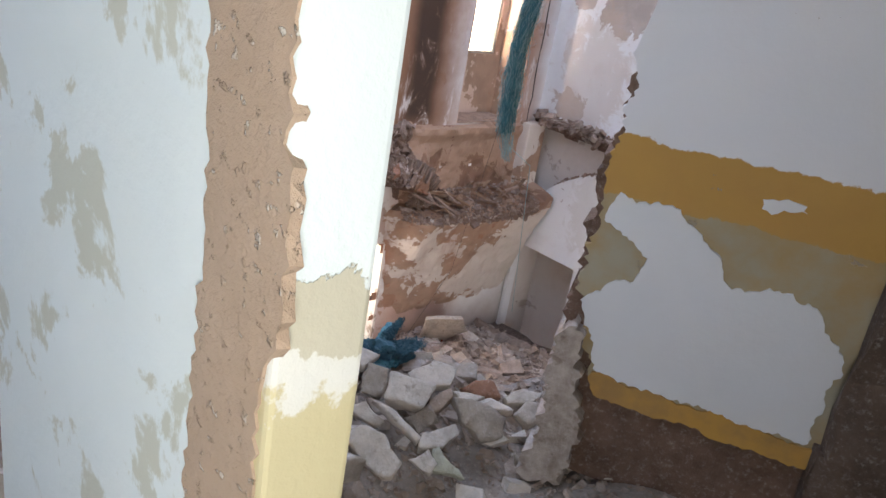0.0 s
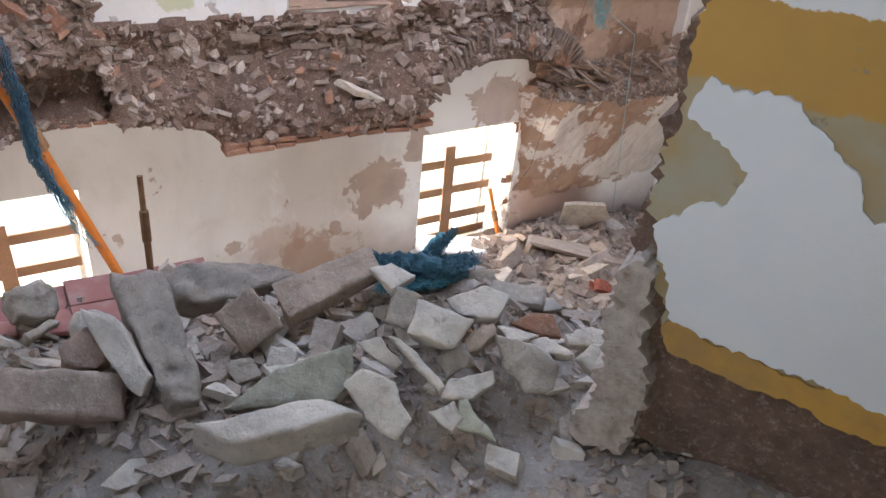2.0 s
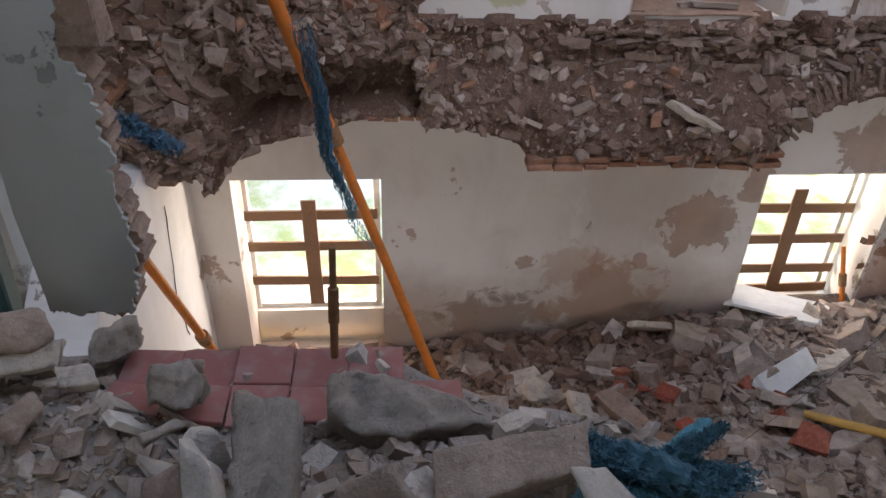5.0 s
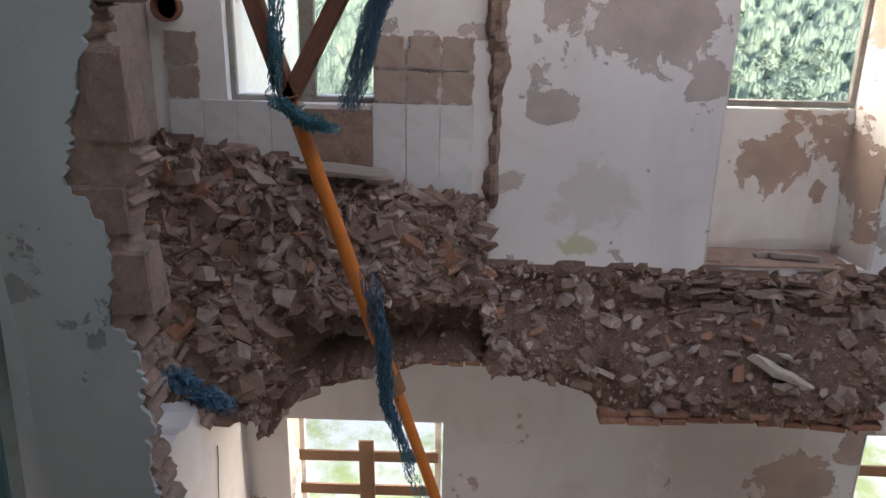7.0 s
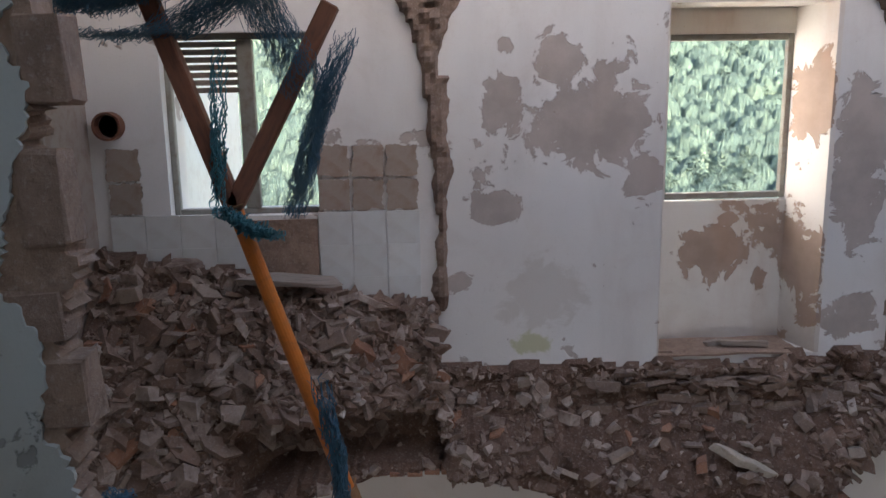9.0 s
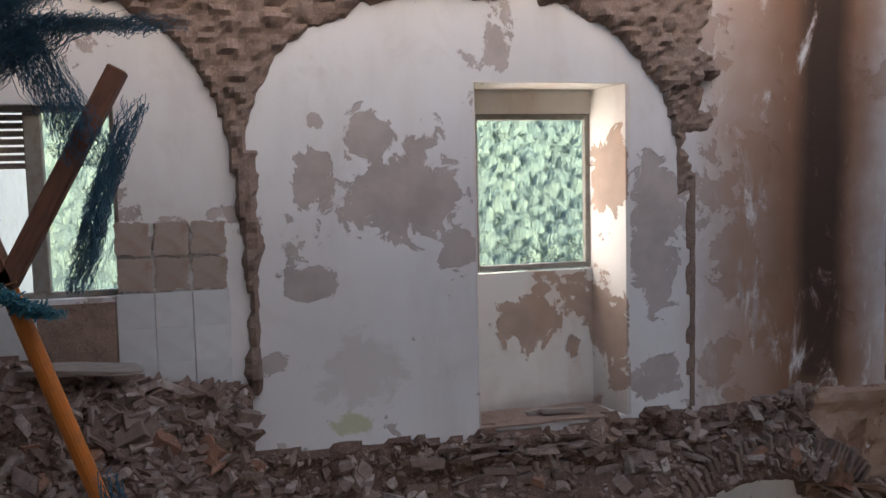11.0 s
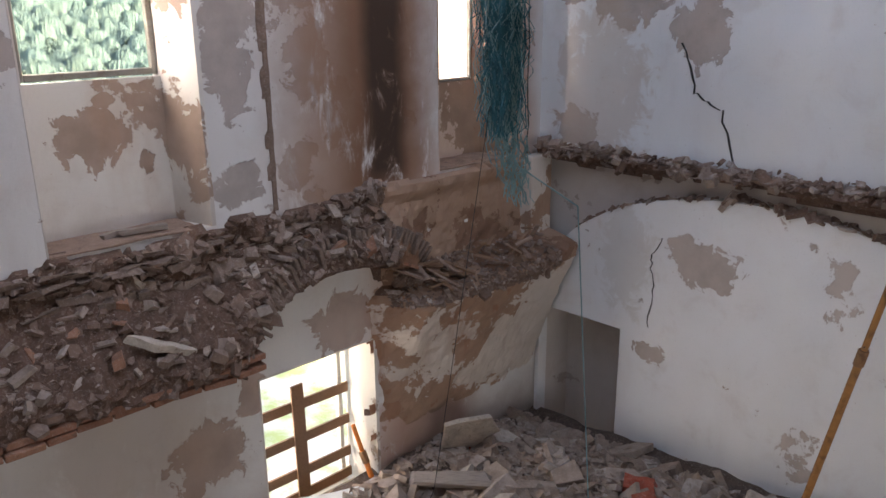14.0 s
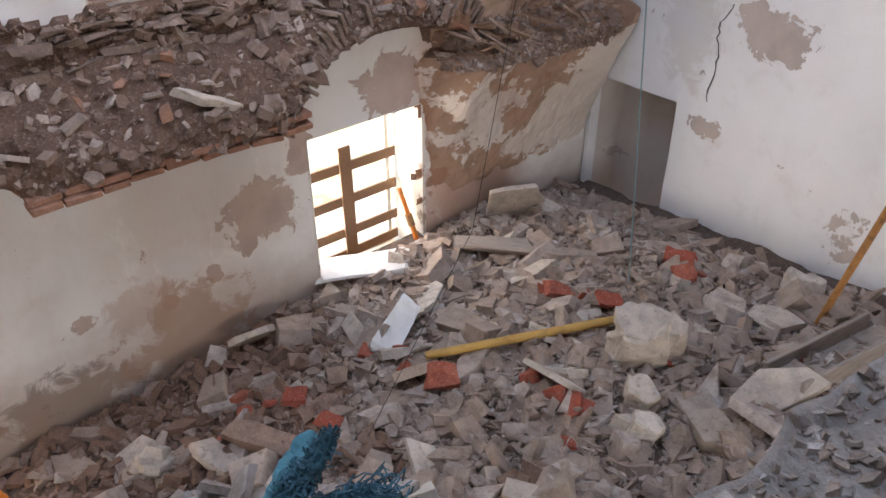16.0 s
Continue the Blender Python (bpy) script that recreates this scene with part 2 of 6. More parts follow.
m_north = peeling_plaster("limewash_end_wall", (0.8, 0.8, 0.8), (0.52, 0.44, 0.39), 0.12, SOIL, 0.12, None, None,
                          [(-5.03, 1.34, 0.37, 0.3), (-4.29, 1.02, 0.25, 0.3), (-4.74, 1.51, 0.2, 0.17), (-5.6, 1.4, 0.17, 0.16), (-4.1, -0.99, 0.34, 0.23), (-4.58, -1.99, 0.15, 0.1), (-5.55, 0.1, 0.25, 0.2)],
                          [(-5.3, 0.5, 0.5, 0.8, (0.5, 0.37, 0.28), 0.45), (-4.9, -1.1, 0.3, 0.5, (0.55, 0.5, 0.44), 0.4)], "x")
m_rust_reveal = peeling_plaster("rust_stained_niche", (0.66, 0.5, 0.4), (0.4, 0.26, 0.18), 0.6, (0.36, 0.14, 0.05), 0.75)
m_reveal = peeling_plaster("limewash_niche", (0.8, 0.77, 0.72), (0.45, 0.33, 0.26), 0.2, (0.42, 0.2, 0.09), 0.4, None, -0.15, [(5.0, 0.4, 0.24, 0.18), (5.38, 0.18, 0.08, 0.1), (5.12, 0.65, 0.07, 0.05), (5.44, 0.54, 0.06, 0.11), (5.6, 1.5, 0.06, 0.3), (5.6, 0.3, 0.08, 0.3)])
m_low_panel = peeling_plaster("limewash_low_panel", (0.78, 0.74, 0.68), (0.46, 0.36, 0.28), 0.2, SOIL, 0.12)
m_rust_band = peeling_plaster("rust_brown_old_render", (0.38, 0.24, 0.165), (0.25, 0.135, 0.085), 0.5, (0.2, 0.08, 0.035), 0.7)
# set-back plaster: shade is in its grey-brown colour, darker than the end wall
m_recess = peeling_plaster("shade_toned_recess", (0.62, 0.56, 0.52), (0.48, 0.4, 0.35), 0.2, SOIL, 0.2)
m_bare_wall = rubble_stone("bare_wall_masonry", (0.27, 0.185, 0.14), (0.38, 0.285, 0.23), (0.28, 0.19, 0.145))
m_side = peeling_plaster("limewash_side_wall", (0.78, 0.78, 0.78), (0.4, 0.33, 0.28), 0.2, SOIL, 0.15)
m_pier = peeling_plaster("grey_green_distemper", (0.46, 0.49, 0.47), (0.3, 0.31, 0.29), 0.3, (0.24, 0.14, 0.09), 0.2)
m_pendentive = peeling_plaster("rust_stained_vault_plaster", (0.68, 0.6, 0.53), (0.4, 0.25, 0.17), 0.62, (0.3, 0.1, 0.04), 0.9)
# brown masonry, its colour deepened as shade behind the stones lying on it
m_masonry = rubble_stone("rubble_masonry", (0.16, 0.09, 0.062), (0.21, 0.125, 0.09), (0.15, 0.083, 0.056))
m_ledge_stone = rubble_stone("ledge_stone", (0.19, 0.115, 0.08), (0.52, 0.42, 0.36), (0.26, 0.165, 0.125))
m_stone = rubble_stone("broken_stone", (0.40, 0.30, 0.24), (0.52, 0.44, 0.39), (0.36, 0.26, 0.2))
m_stone_piece = rubble_stone("broken_stone_piece", (0.40, 0.31, 0.25), (0.56, 0.48, 0.43), (0.42, 0.32, 0.26), "object")
m_brick = rubble_stone("thin_brick", (0.34, 0.16, 0.1), (0.42, 0.22, 0.14), (0.36, 0.17, 0.105), "object")
m_red_piece = rubble_stone("red_clay_tile_piece", (0.42, 0.09, 0.045), (0.45, 0.14, 0.08), (0.38, 0.08, 0.045), "object")
m_pale = rubble_stone("pale_plaster_slab", (0.58, 0.49, 0.4), (0.67, 0.59, 0.51), (0.58, 0.49, 0.41), "object")
m_green = rubble_stone("olive_plaster_slab", (0.42, 0.4, 0.3), (0.46, 0.43, 0.35), (0.4, 0.37, 0.28), "object")
m_grey = rubble_stone("grey_mortar_block", (0.4, 0.325, 0.265), (0.48, 0.4, 0.335), (0.4, 0.325, 0.265), "object")
m_brown = rubble_stone("brown_clay_block", (0.33, 0.22, 0.17), (0.4, 0.27, 0.2), (0.36, 0.24, 0.18), "object")
m_dust = rubble_stone("rubble_dust", (0.36, 0.3, 0.26), (0.38, 0.315, 0.275), (0.33, 0.27, 0.23))
m_clay_dusty = rubble_stone("dusty_clay_block", (0.38, 0.27, 0.2), (0.44, 0.32, 0.25), (0.38, 0.27, 0.205), "object")
m_mortar = rubble_stone("old_mortar", (0.38, 0.31, 0.255), (0.46, 0.38, 0.32), (0.36, 0.29, 0.235), "object", 2.0)
# brown soil, darkened to put shade into the gaps between loose stones
m_darkened_soil = rubble_stone("darkened_rubble_soil", (0.13, 0.085, 0.062), (0.15, 0.1, 0.075), (0.115, 0.075, 0.055))
m_brown_stone = rubble_stone("reddish_broken_stone", (0.27, 0.165, 0.115), (0.42, 0.33, 0.28), (0.25, 0.14, 0.095))
m_ledge_piece = rubble_stone("ledge_stone_piece", (0.27, 0.18, 0.135), (0.45, 0.36, 0.31), (0.31, 0.22, 0.175), "object")
m_course = rubble_stone("course_stone", (0.22, 0.15, 0.115), (0.32, 0.235, 0.19), (0.25, 0.17, 0.13), "object")
m_tile = plain("white_wall_tile", (0.72, 0.72, 0.7), 0.25, 0, 0.12, 8, (0.4, 0.3, 0.22), 0.001, None, 0.25)
m_dirty_tile = plain("soiled_wall_tile", (0.45, 0.36, 0.3), 0.6, 0, 0.4, 10, (0.3, 0.16, 0.1), 0.004, None, 0.4)
m_red_tile = plain("red_floor_tile", (0.3, 0.095, 0.08), 0.6, 0, 0.3, 8, (0.4, 0.33, 0.3), 0.002, None, 0.2)
m_orange = plain("orange_prop_paint", (0.68, 0.19, 0.025), 0.5, 0.0, 0.25, 14, (0.2, 0.09, 0.04), 0.002)
m_rusty = plain("rusty_steel", (0.33, 0.17, 0.08), 0.75, 0.2, 0.5, 20, (0.12, 0.06, 0.03), 0.003)
m_rusty_orange = plain("rusty_orange_paint", (0.45, 0.2, 0.06), 0.65, 0.1, 0.5, 16, (0.15, 0.07, 0.03), 0.003)
m_yellow = plain("yellowed_wooden_pole", (0.52, 0.3, 0.07), 0.6, 0, 0.3, 14, (0.25, 0.13, 0.05), 0.002)
m_wood = plain("weathered_board", (0.3, 0.17, 0.1), 0.75, 0, 0.45, 9, (0.13, 0.07, 0.04), 0.004, (1, 8, 8), 0.3)
m_grey_wood = plain("grey_weathered_board", (0.34, 0.28, 0.24), 0.85, 0, 0.4, 8, (0.16, 0.12, 0.1), 0.004, (1, 8, 8))
m_beam = plain("dark_red_brown_beam", (0.23, 0.09, 0.05), 0.7, 0, 0.4, 7, (0.08, 0.04, 0.03), 0.004, (6, 6, 1))
m_frame = plain("grey_window_frame", (0.33, 0.31, 0.27), 0.55, 0.2, 0.35, 15, (0.18, 0.12, 0.08), 0.002)
m_white_frame = plain("white_window_frame", (0.62, 0.62, 0.58), 0.5, 0.0, 0.25, 15, (0.3, 0.24, 0.18), 0.002)
m_teal = plain("teal_door_frame_paint", (0.1, 0.2, 0.19), 0.5, 0, 0.35, 10, (0.05, 0.08, 0.075), 0.002)
m_net = plain("teal_debris_net", (0.05, 0.21, 0.25), 0.7, 0, 0.4, 20, (0.02, 0.07, 0.1), 0.002)
m_net_dark = plain("dark_teal_debris_net", (0.022, 0.1, 0.135), 0.7, 0, 0.4, 20, (0.01, 0.04, 0.06), 0.002)
m_net_pale = plain("bleached_debris_net", (0.28, 0.45, 0.45), 0.7, 0, 0.3, 20, (0.1, 0.2, 0.22), 0.002)
m_net_blue = plain("blue_debris_net", (0.045, 0.13, 0.19), 0.7, 0, 0.4, 20, (0.02, 0.05, 0.09), 0.002)
m_dark = plain("dark_wire", (0.03, 0.028, 0.025), 0.6, 0, 0.2)
m_white_board = plain("white_board", (0.7, 0.69, 0.66), 0.6, 0, 0.15, 8, (0.4, 0.33, 0.28))


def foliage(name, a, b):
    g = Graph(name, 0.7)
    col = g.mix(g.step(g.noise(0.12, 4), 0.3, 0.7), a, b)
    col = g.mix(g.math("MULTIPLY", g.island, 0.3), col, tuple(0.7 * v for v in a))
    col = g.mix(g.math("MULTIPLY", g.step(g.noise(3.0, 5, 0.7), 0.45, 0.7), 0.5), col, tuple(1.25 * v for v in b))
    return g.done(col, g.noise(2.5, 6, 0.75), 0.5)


# the blue-green of these leaf colours puts in the haze of distance
m_leaf = foliage("haze_tinted_foliage", (0.058, 0.11, 0.105), (0.085, 0.145, 0.12))
# near yard coloured extra pale, standing in for sunlight that misses it
g = Graph("sunlight_toned_yard_ground", 0.9)
yard = g.mix(g.step(g.noise(1.2, 6, 0.7), 0.4, 0.62), (0.8, 0.79, 0.73), (0.46, 0.54, 0.22))
far_off = g.step(g.axes()[0], -11.0, -24.0)
m_grass = g.done(g.mix(far_off, yard, (0.1, 0.14, 0.1)), g.noise(6, 6, 0.7), 0.05)
g = Graph("window_glass", 0.05)
g.b.inputs["Transmission Weight"].default_value = 1.0
g.b.inputs["IOR"].default_value = 1.05
m_glass = g.done((0.95, 0.97, 0.96))


def partition_paint():
    """White above, an ochre band, olive undercoat and an ochre skirting line, all chipped along their edges."""
    g = Graph("partition_paint", 0.8)
    x, y, z = g.axes()
    wob = g.math("MULTIPLY", g.math("SUBTRACT", g.noise(6, 7, 0.7), 0.5), 0.09)
    zz = g.math("ADD", z, wob)
    tone = g.noise(1.4, 5)
    white = g.mix(tone, (0.7, 0.69, 0.7), (0.6, 0.59, 0.6))
    ochre_c = g.mix(g.noise(5, 5), (0.5, 0.27, 0.06), (0.38, 0.2, 0.06))
    olive = g.mix(g.step(g.noise(4, 6), 0.35, 0.65), (0.34, 0.3, 0.22), (0.36, 0.24, 0.11))
    col = g.mix(g.step(zz, 1.345, 1.35), ochre_c, white)
    col = g.mix(g.step(zz, 1.165, 1.159), col, olive)
    chip = g.step(g.noise(7, 6, 0.7, 0.4), 0.66, 0.67)
    col = g.mix(chip, col, (0.3, 0.24, 0.18))
    return g.done(col, g.math("SUBTRACT", g.math("MULTIPLY", g.noise(40, 4), 0.2), chip), 0.008)


m_partition = partition_paint()
g = Graph("grey_white_plaster_sheet", 0.8)
m_sheet = g.done(g.mix(g.noise(1.7, 6), (0.68, 0.68, 0.69), (0.55, 0.55, 0.56)), g.noise(30, 5), 0.003)
g = Graph("ochre_skirting_paint", 0.75)
m_ochre = g.done(g.mix(g.step(g.noise(6, 6), 0.35, 0.7), (0.48, 0.25, 0.05), (0.33, 0.18, 0.06)), g.noise(30, 5), 0.003)

g = Graph("doorway_distemper", 0.8)
x, y, z = g.axes()
wob = g.math("MULTIPLY", g.math("SUBTRACT", g.noise(9, 7, 0.65), 0.5), 0.2)
zz = g.math("ADD", z, wob)
blue = g.mix(g.noise(3, 5), (0.72, 0.79, 0.78), (0.62, 0.7, 0.69))
blue = g.mix(g.math("MULTIPLY", g.step(g.noise(5, 7, 0.65, 0.4), 0.55, 0.6), g.step(x, 0.08, 0.07)), blue, (0.52, 0.54, 0.46))
dado = g.mix(g.step(zz, 1.46, 1.455), (0.5, 0.47, 0.36), (0.66, 0.66, 0.6))
dado = g.mix(g.math("MULTIPLY", g.step(zz, 1.425, 1.415), 0.8), dado, (0.5, 0.42, 0.2))
edge_line = g.math("MAXIMUM", g.step(zz, 1.52, 1.524), g.step(x, 0.08, 0.07))
m_doorway = g.done(g.mix(edge_line, dado, blue), g.math("ADD", g.math("MULTIPLY", edge_line, 0.6), g.math("ADD", g.noise(9, 6), g.math("MULTIPLY", g.noise(50, 4), 0.3))), 0.006)
g = Graph("pebbly_render", 0.95)
spots_f = g.step(g.noise(70, 3, 0.6), 0.6, 0.68)
m_render = g.done(g.mix(g.math("MULTIPLY", spots_f, g.step(g.noise(20, 4), 0.45, 0.6)), g.mix(g.noise(8, 6), (0.47, 0.35, 0.26), (0.36, 0.25, 0.17)), (0.6, 0.55, 0.48)), g.math("ADD", g.noise(25, 6, 0.75), spots_f), 0.01)
# ---------------------------------------------------------------- shapes of the broken vaults
def smooth(v, a, b):
    t = min(1.0, max(0.0, (v - a) / (b - a)))
    return t * t * (3 - 2 * t)


def arch(v, centre, half, spring, rise, power=2.4):
    u = abs(v - centre) / half
    return spring + rise * (1 - u ** power) ** (1 / power) if u < 1 else spring


def upper_arch(y):
    return max(arch(y, 4.5, 1.55, 1.3, 1.38, 2.6), arch(y, 1.4, 1.5, 1.3, 1.38, 2.6))


def ledge_top(y):
    t = -0.29 if y > 2.95 else 0.16 + (2.95 - y) * 0.2
    return t + 0.05 * fbm((y * 2.1, 3.3, 0.2)) + 0.1 * smooth(y, 6.4, 7.2)


def ledge_foot(y):
    if y < 1.5:
        return -1.1
    if y < 3.76:
        return arch(y, 2.68, 1.08, -1.22, 0.34)
    if y < 5.5:
        return -1.18
    return arch(y, 6.6, 1.1, -1.36, 0.57, 2.0)


def cavity(y, z):
    return noise.voronoi(Vector((y * 7.0, z * 9.0, 0.7)))[0]


def nest_reach(y):
    return 0.36 * smooth(y, 7.02, 7.5) + 0.2 * smooth(y, 7.5, 9.0)


def west_relief(y, z):
    """How far the broken masonry stands out of the west wall."""
    n, f = fbm((y * 1.4, z * 1.4, 7.1)), fbm((y * 6, z * 6, 2.2), 5)
    c = cavity(y, z)
    d = -0.05
    rag = 0.06 * f
    over = z - upper_arch(y) + rag
    if y < 6.35 and over > 0:
        k = smooth(over, 0, 0.08) * (1 - smooth(y + rag * 3, 5.95 + 0.25 * smooth(z, 1.6, 2.2), 6.35))
        d = max(d, -0.05 + k * (0.09 + 0.05 * n + 0.09 * (c[1] - c[0])))
    strip = 0.065 + 0.045 * f - abs(y - 2.98 - 0.03 * n)
    if strip > 0 and 0.1 < z < 1.7:
        d = max(d, -0.02 + smooth(strip, 0, 0.05) * (0.05 + 0.05 * c[0]))
    chase = 0.045 + 0.01 * f - abs(y - 6.17)
    if chase > 0 and -0.25 < z < 1.5:
        d = max(d, 0.012 * smooth(chase, 0, 0.02) + 0.012 * f)
    zt, zb = ledge_top(y), ledge_foot(y) + 0.035 * f
    if y < 7.55 and zb - 0.09 < z < zt + rag * 0.6:
        u = min(1.0, max(0.0, (zt - z) / (zt - zb)))
        if y < 3.0:
            far = 0.8 - 0.35 * smooth(y, 1.9, 3.0)
            e = 0.1 + far * u ** 0.75 * (1 - smooth(y, 1.5, 1.9) * (0.82 * smooth(u, 0.58, 0.66) - 0.5 * smooth(u, 0.86, 0.93)))
        else:
            far = 0.48 - 0.24 * smooth(y, 5.5, 6.1)
            e = 0.05 + far * smooth(u, 0.22, 0.85)
        e += 0.08 * n + 0.09 * (c[1] - c[0]) + 0.05 * f
        e *= 1 - 0.6 * smooth(y, 7.1, 7.55)
        if z < zb:
            e = e - (zb - z) / 0.09 * (e + 0.06)
        d = max(d, e)
    if y > 6.9 and -1.2 < z < -0.23 + 0.03 * f:
        d = max(d, -0.03 + 0.06 * smooth(y, 6.9, 7.3) + 0.03 * f + 0.03 * n + 0.05 * smooth(z, -0.42, -0.3))
    if y > 7.0 and z < -0.9:
        reach = nest_reach(y)
        lip = -1.36 + 0.16 * smooth(y, 7.4, 9.0)
        if z > lip:
            e = reach - 0.7 * smooth(z + 0.1 * f, lip + 0.12, lip + 0.27)
        else:
            e = reach * max(0.0, (z + 2.75) / (lip + 2.75)) ** 1.4 - 0.02
        d = max(d, e + (0.03 * f + 0.03 * n if z > -2.6 else 0))
    return d


def relief(name, depth, place, a0, a1, z0, z1, step, materials, pick, label, category):
    na, nz = int((a1 - a0) / step) + 1, int((z1 - z0) / step) + 1
    ds = [[depth(a0 + i * step, z0 + j * step) for j in range(nz)] for i in range(na)]
    bm = bmesh.new()
    vs = {}

    def vert(i, j):
        if (i, j) not in vs:
            vs[i, j] = bm.verts.new(place(a0 + i * step, z0 + j * step, ds[i][j]))
        return vs[i, j]
    for i in range(na - 1):
        for j in range(nz - 1):
            if max(ds[i][j], ds[i + 1][j], ds[i][j + 1], ds[i + 1][j + 1]) > -0.005:
                fc = bm.faces.new((vert(i, j), vert(i, j + 1), vert(i + 1, j + 1), vert(i + 1, j)))
                fc.material_index = pick(a0 + i * step, z0 + j * step)
    bmesh.ops.recalc_face_normals(bm, faces=bm.faces[:])
    return solid(name, bm, materials, label, category, "structure")


# ---------------------------------------------------------------- west wall
UA, UB, UC = (1.19, 2.2, 0.81, 2.0), (4.5, 5.64, -0.27, 2.16), (7.9, 8.91, -0.2, 1.9)
LA, LB = (1.47, 2.68, -3.66, -1.62), (5.9, 7.08, -3.7, -1.6)
bm = bmesh.new()
wall_with_holes(bm, "x", -6.47, -6.0, 0.7, 9.85, -0.75, 4.4, [UA, UB, UC])
wall_west = solid("wall_west", bm, m_upper, "thick limewashed wall with large peeled patches and window niches", "wall", "structure")
bm = bmesh.new()
wall_with_holes(bm, "x", -6.47, -6.004, 0.7, 9.85, -4.2, -0.752, [LA, LB])
solid("wall_west_lower", bm, m_lower, "white limewashed lower wall stained brown near the rubble", "wall", "structure")
relief("wall_west_broken_vault", west_relief, lambda a, z, d: (-6.0 + d, a, z), 0.72, 9.315, -2.9, 3.6, 0.034,
       [m_masonry, m_pendentive, m_rust_band, m_bare_wall], lambda a, z: 1 if a > 7.0 and z < -1.2 else 2 if a > 7.15 and z < 0 else 3 if z > 0.9 or (z > -0.28 and a > 5.9) or (z > 0.2 and a > 2.8) else 0,
       "ragged ledge of broken vault masonry along the wall", "broken vault")


def niche_lining(name, hole, x_in, splay_right, material):
    """Plastered sides of a window niche, splayed on its right."""
    a, b, zl, zh = hole
    bm = bmesh.new()
    t = 0.03
    box(bm, (x_in, a + 0.001, zl), (-5.998, a + 0.012, zh))
    box(bm, (x_in, a, zh - 0.012), (-5.998, b, zh - 0.001))
    vs = [bm.verts.new(p) for p in ((x_in, b - splay_right, zl), (-5.997, b - 0.004, zl), (-5.997, b - 0.004, zh - 0.012), (x_in, b - splay_right, zh - 0.012),
                                    (x_in, b + t, zl), (-5.997, b + t, zl), (-5.997, b + t, zh - 0.012), (x_in, b + t, zh - 0.012))]
    for q in ((0, 1, 2, 3), (4, 7, 6, 5), (0, 4, 5, 1), (3, 2, 6, 7), (0, 3, 7, 4), (1, 5, 6, 2)):
        bm.faces.new([vs[i] for i in q])
    bmesh.ops.recalc_face_normals(bm, faces=bm.faces[:])
    return solid(name, bm, material, "plastered niche reveal, flaking and stained at the foot", "wall", "structure")


niche_lining("trim_niche_middle", UB, -6.45, 0.12, m_reveal)
niche_lining("trim_niche_far", UC, -6.45, 0.1, m_rust_reveal)
niche_lining("trim_niche_low_far", LB, -6.45, 0.0, m_low_panel)

# back panels of the niches under their windows, with sloping dusty sills
for nm, hole, top, mat in (("wall_niche_panel_middle", UB, 0.785, m_reveal), ("wall_niche_panel_far", UC, 0.54, m_rust_reveal), ("wall_niche_panel_low", LA, -3.27, m_low_panel), ("wall_niche_panel_low_far", LB, -3.2, m_low_panel)):
    bm = bmesh.new()
    a, b, zl, zh = hole
    box(bm, (-6.46, a + 0.001, zl), (-6.37, b - 0.001, top))
    solid(nm, bm, mat, "flaking plaster panel under a window", "wall", "structure")
# wall round the small far window
bm = bmesh.new()
box(bm, (-6.46, 7.901, 0.54), (-6.38, 8.26, 1.9))
box(bm, (-6.46, 8.72, 0.54), (-6.38, 8.909, 1.9))
box(bm, (-6.46, 8.26, 1.62), (-6.38, 8.72, 1.9))
solid("wall_niche_back_far", bm, m_rust_reveal, "rust-stained plaster at the back of a niche", "wall", "structure")
bm = bmesh.new()
box(bm, (-6.46, 4.501, 1.97), (-6.38, 5.639, 2.148))
solid("wall_niche_head_middle", bm, m_reveal, "plaster above a window in its niche", "wall", "structure")


for nm, (a, b, zl, zh) in (("trim_sill_middle", UB), ("trim_sill_far", UC)):
    bm = bmesh.new()
    box(bm, (-6.369, a + 0.013, zl + 0.001), (-5.985, b - 0.1, zl + 0.014))
    bmesh.ops.subdivide_edges(bm, edges=bm.edges[:], cuts=4, use_grid_fill=True)
    for v in bm.verts:
        v.co.z += 0.012 * fbm(v.co * 7)
    solid(nm, bm, m_brown, "niche floor of broken brown clay and dust", "sill", "structure")


def window(name, x, y0, y1, z0, z1, bar, material, label, mullion=None, glass=True):
    """A casement with frame, rails and panes, standing in the wall at x."""
    w = thing(name, label, "window", (x, (y0 + y1) / 2, z0), kind="structure")
    cy = (y0 + y1) / 2
    h = z1 - z0
    half = (y1 - y0) / 2
    for nm, lo, hi in (("window_frame", (-0.025, -half, 0), (0.03, -half + bar, h)), ("window_frame", (-0.025, half - bar, 0), (0.03, half, h)),
                       ("window_frame", (-0.024, -half + bar, 0), (0.029, half - bar, bar)), ("window_frame", (-0.024, -half + bar, h - bar), (0.029, half - bar, h))):
        b = bmesh.new()
        box(b, lo, hi)
        part(nm, bevelled(b, 0.006), material, w)
    panes = [(-half + bar, half - bar)]
    if mullion is not None:
        m = mullion - cy
        b = bmesh.new()
        box(b, (-0.03, m - 0.05, bar), (0.035, m + 0.05, h - bar))
        part("mullion", bevelled(b, 0.006), material, w)
        panes = [(-half + bar, m - 0.05), (m + 0.05, half - bar)]
    if glass:
        for u, v in panes:
            b = bmesh.new()
            box(b, (-0.003, u, bar), (0.003, v, h - bar))
            p = part("pane", b, m_glass, w)
            p.visible_shadow = False
    return w


window("window_1", -6.42, 4.6, 5.54, 0.8, 1.97, 0.045, m_frame, "grey-framed casement over the valley, in a deep niche")
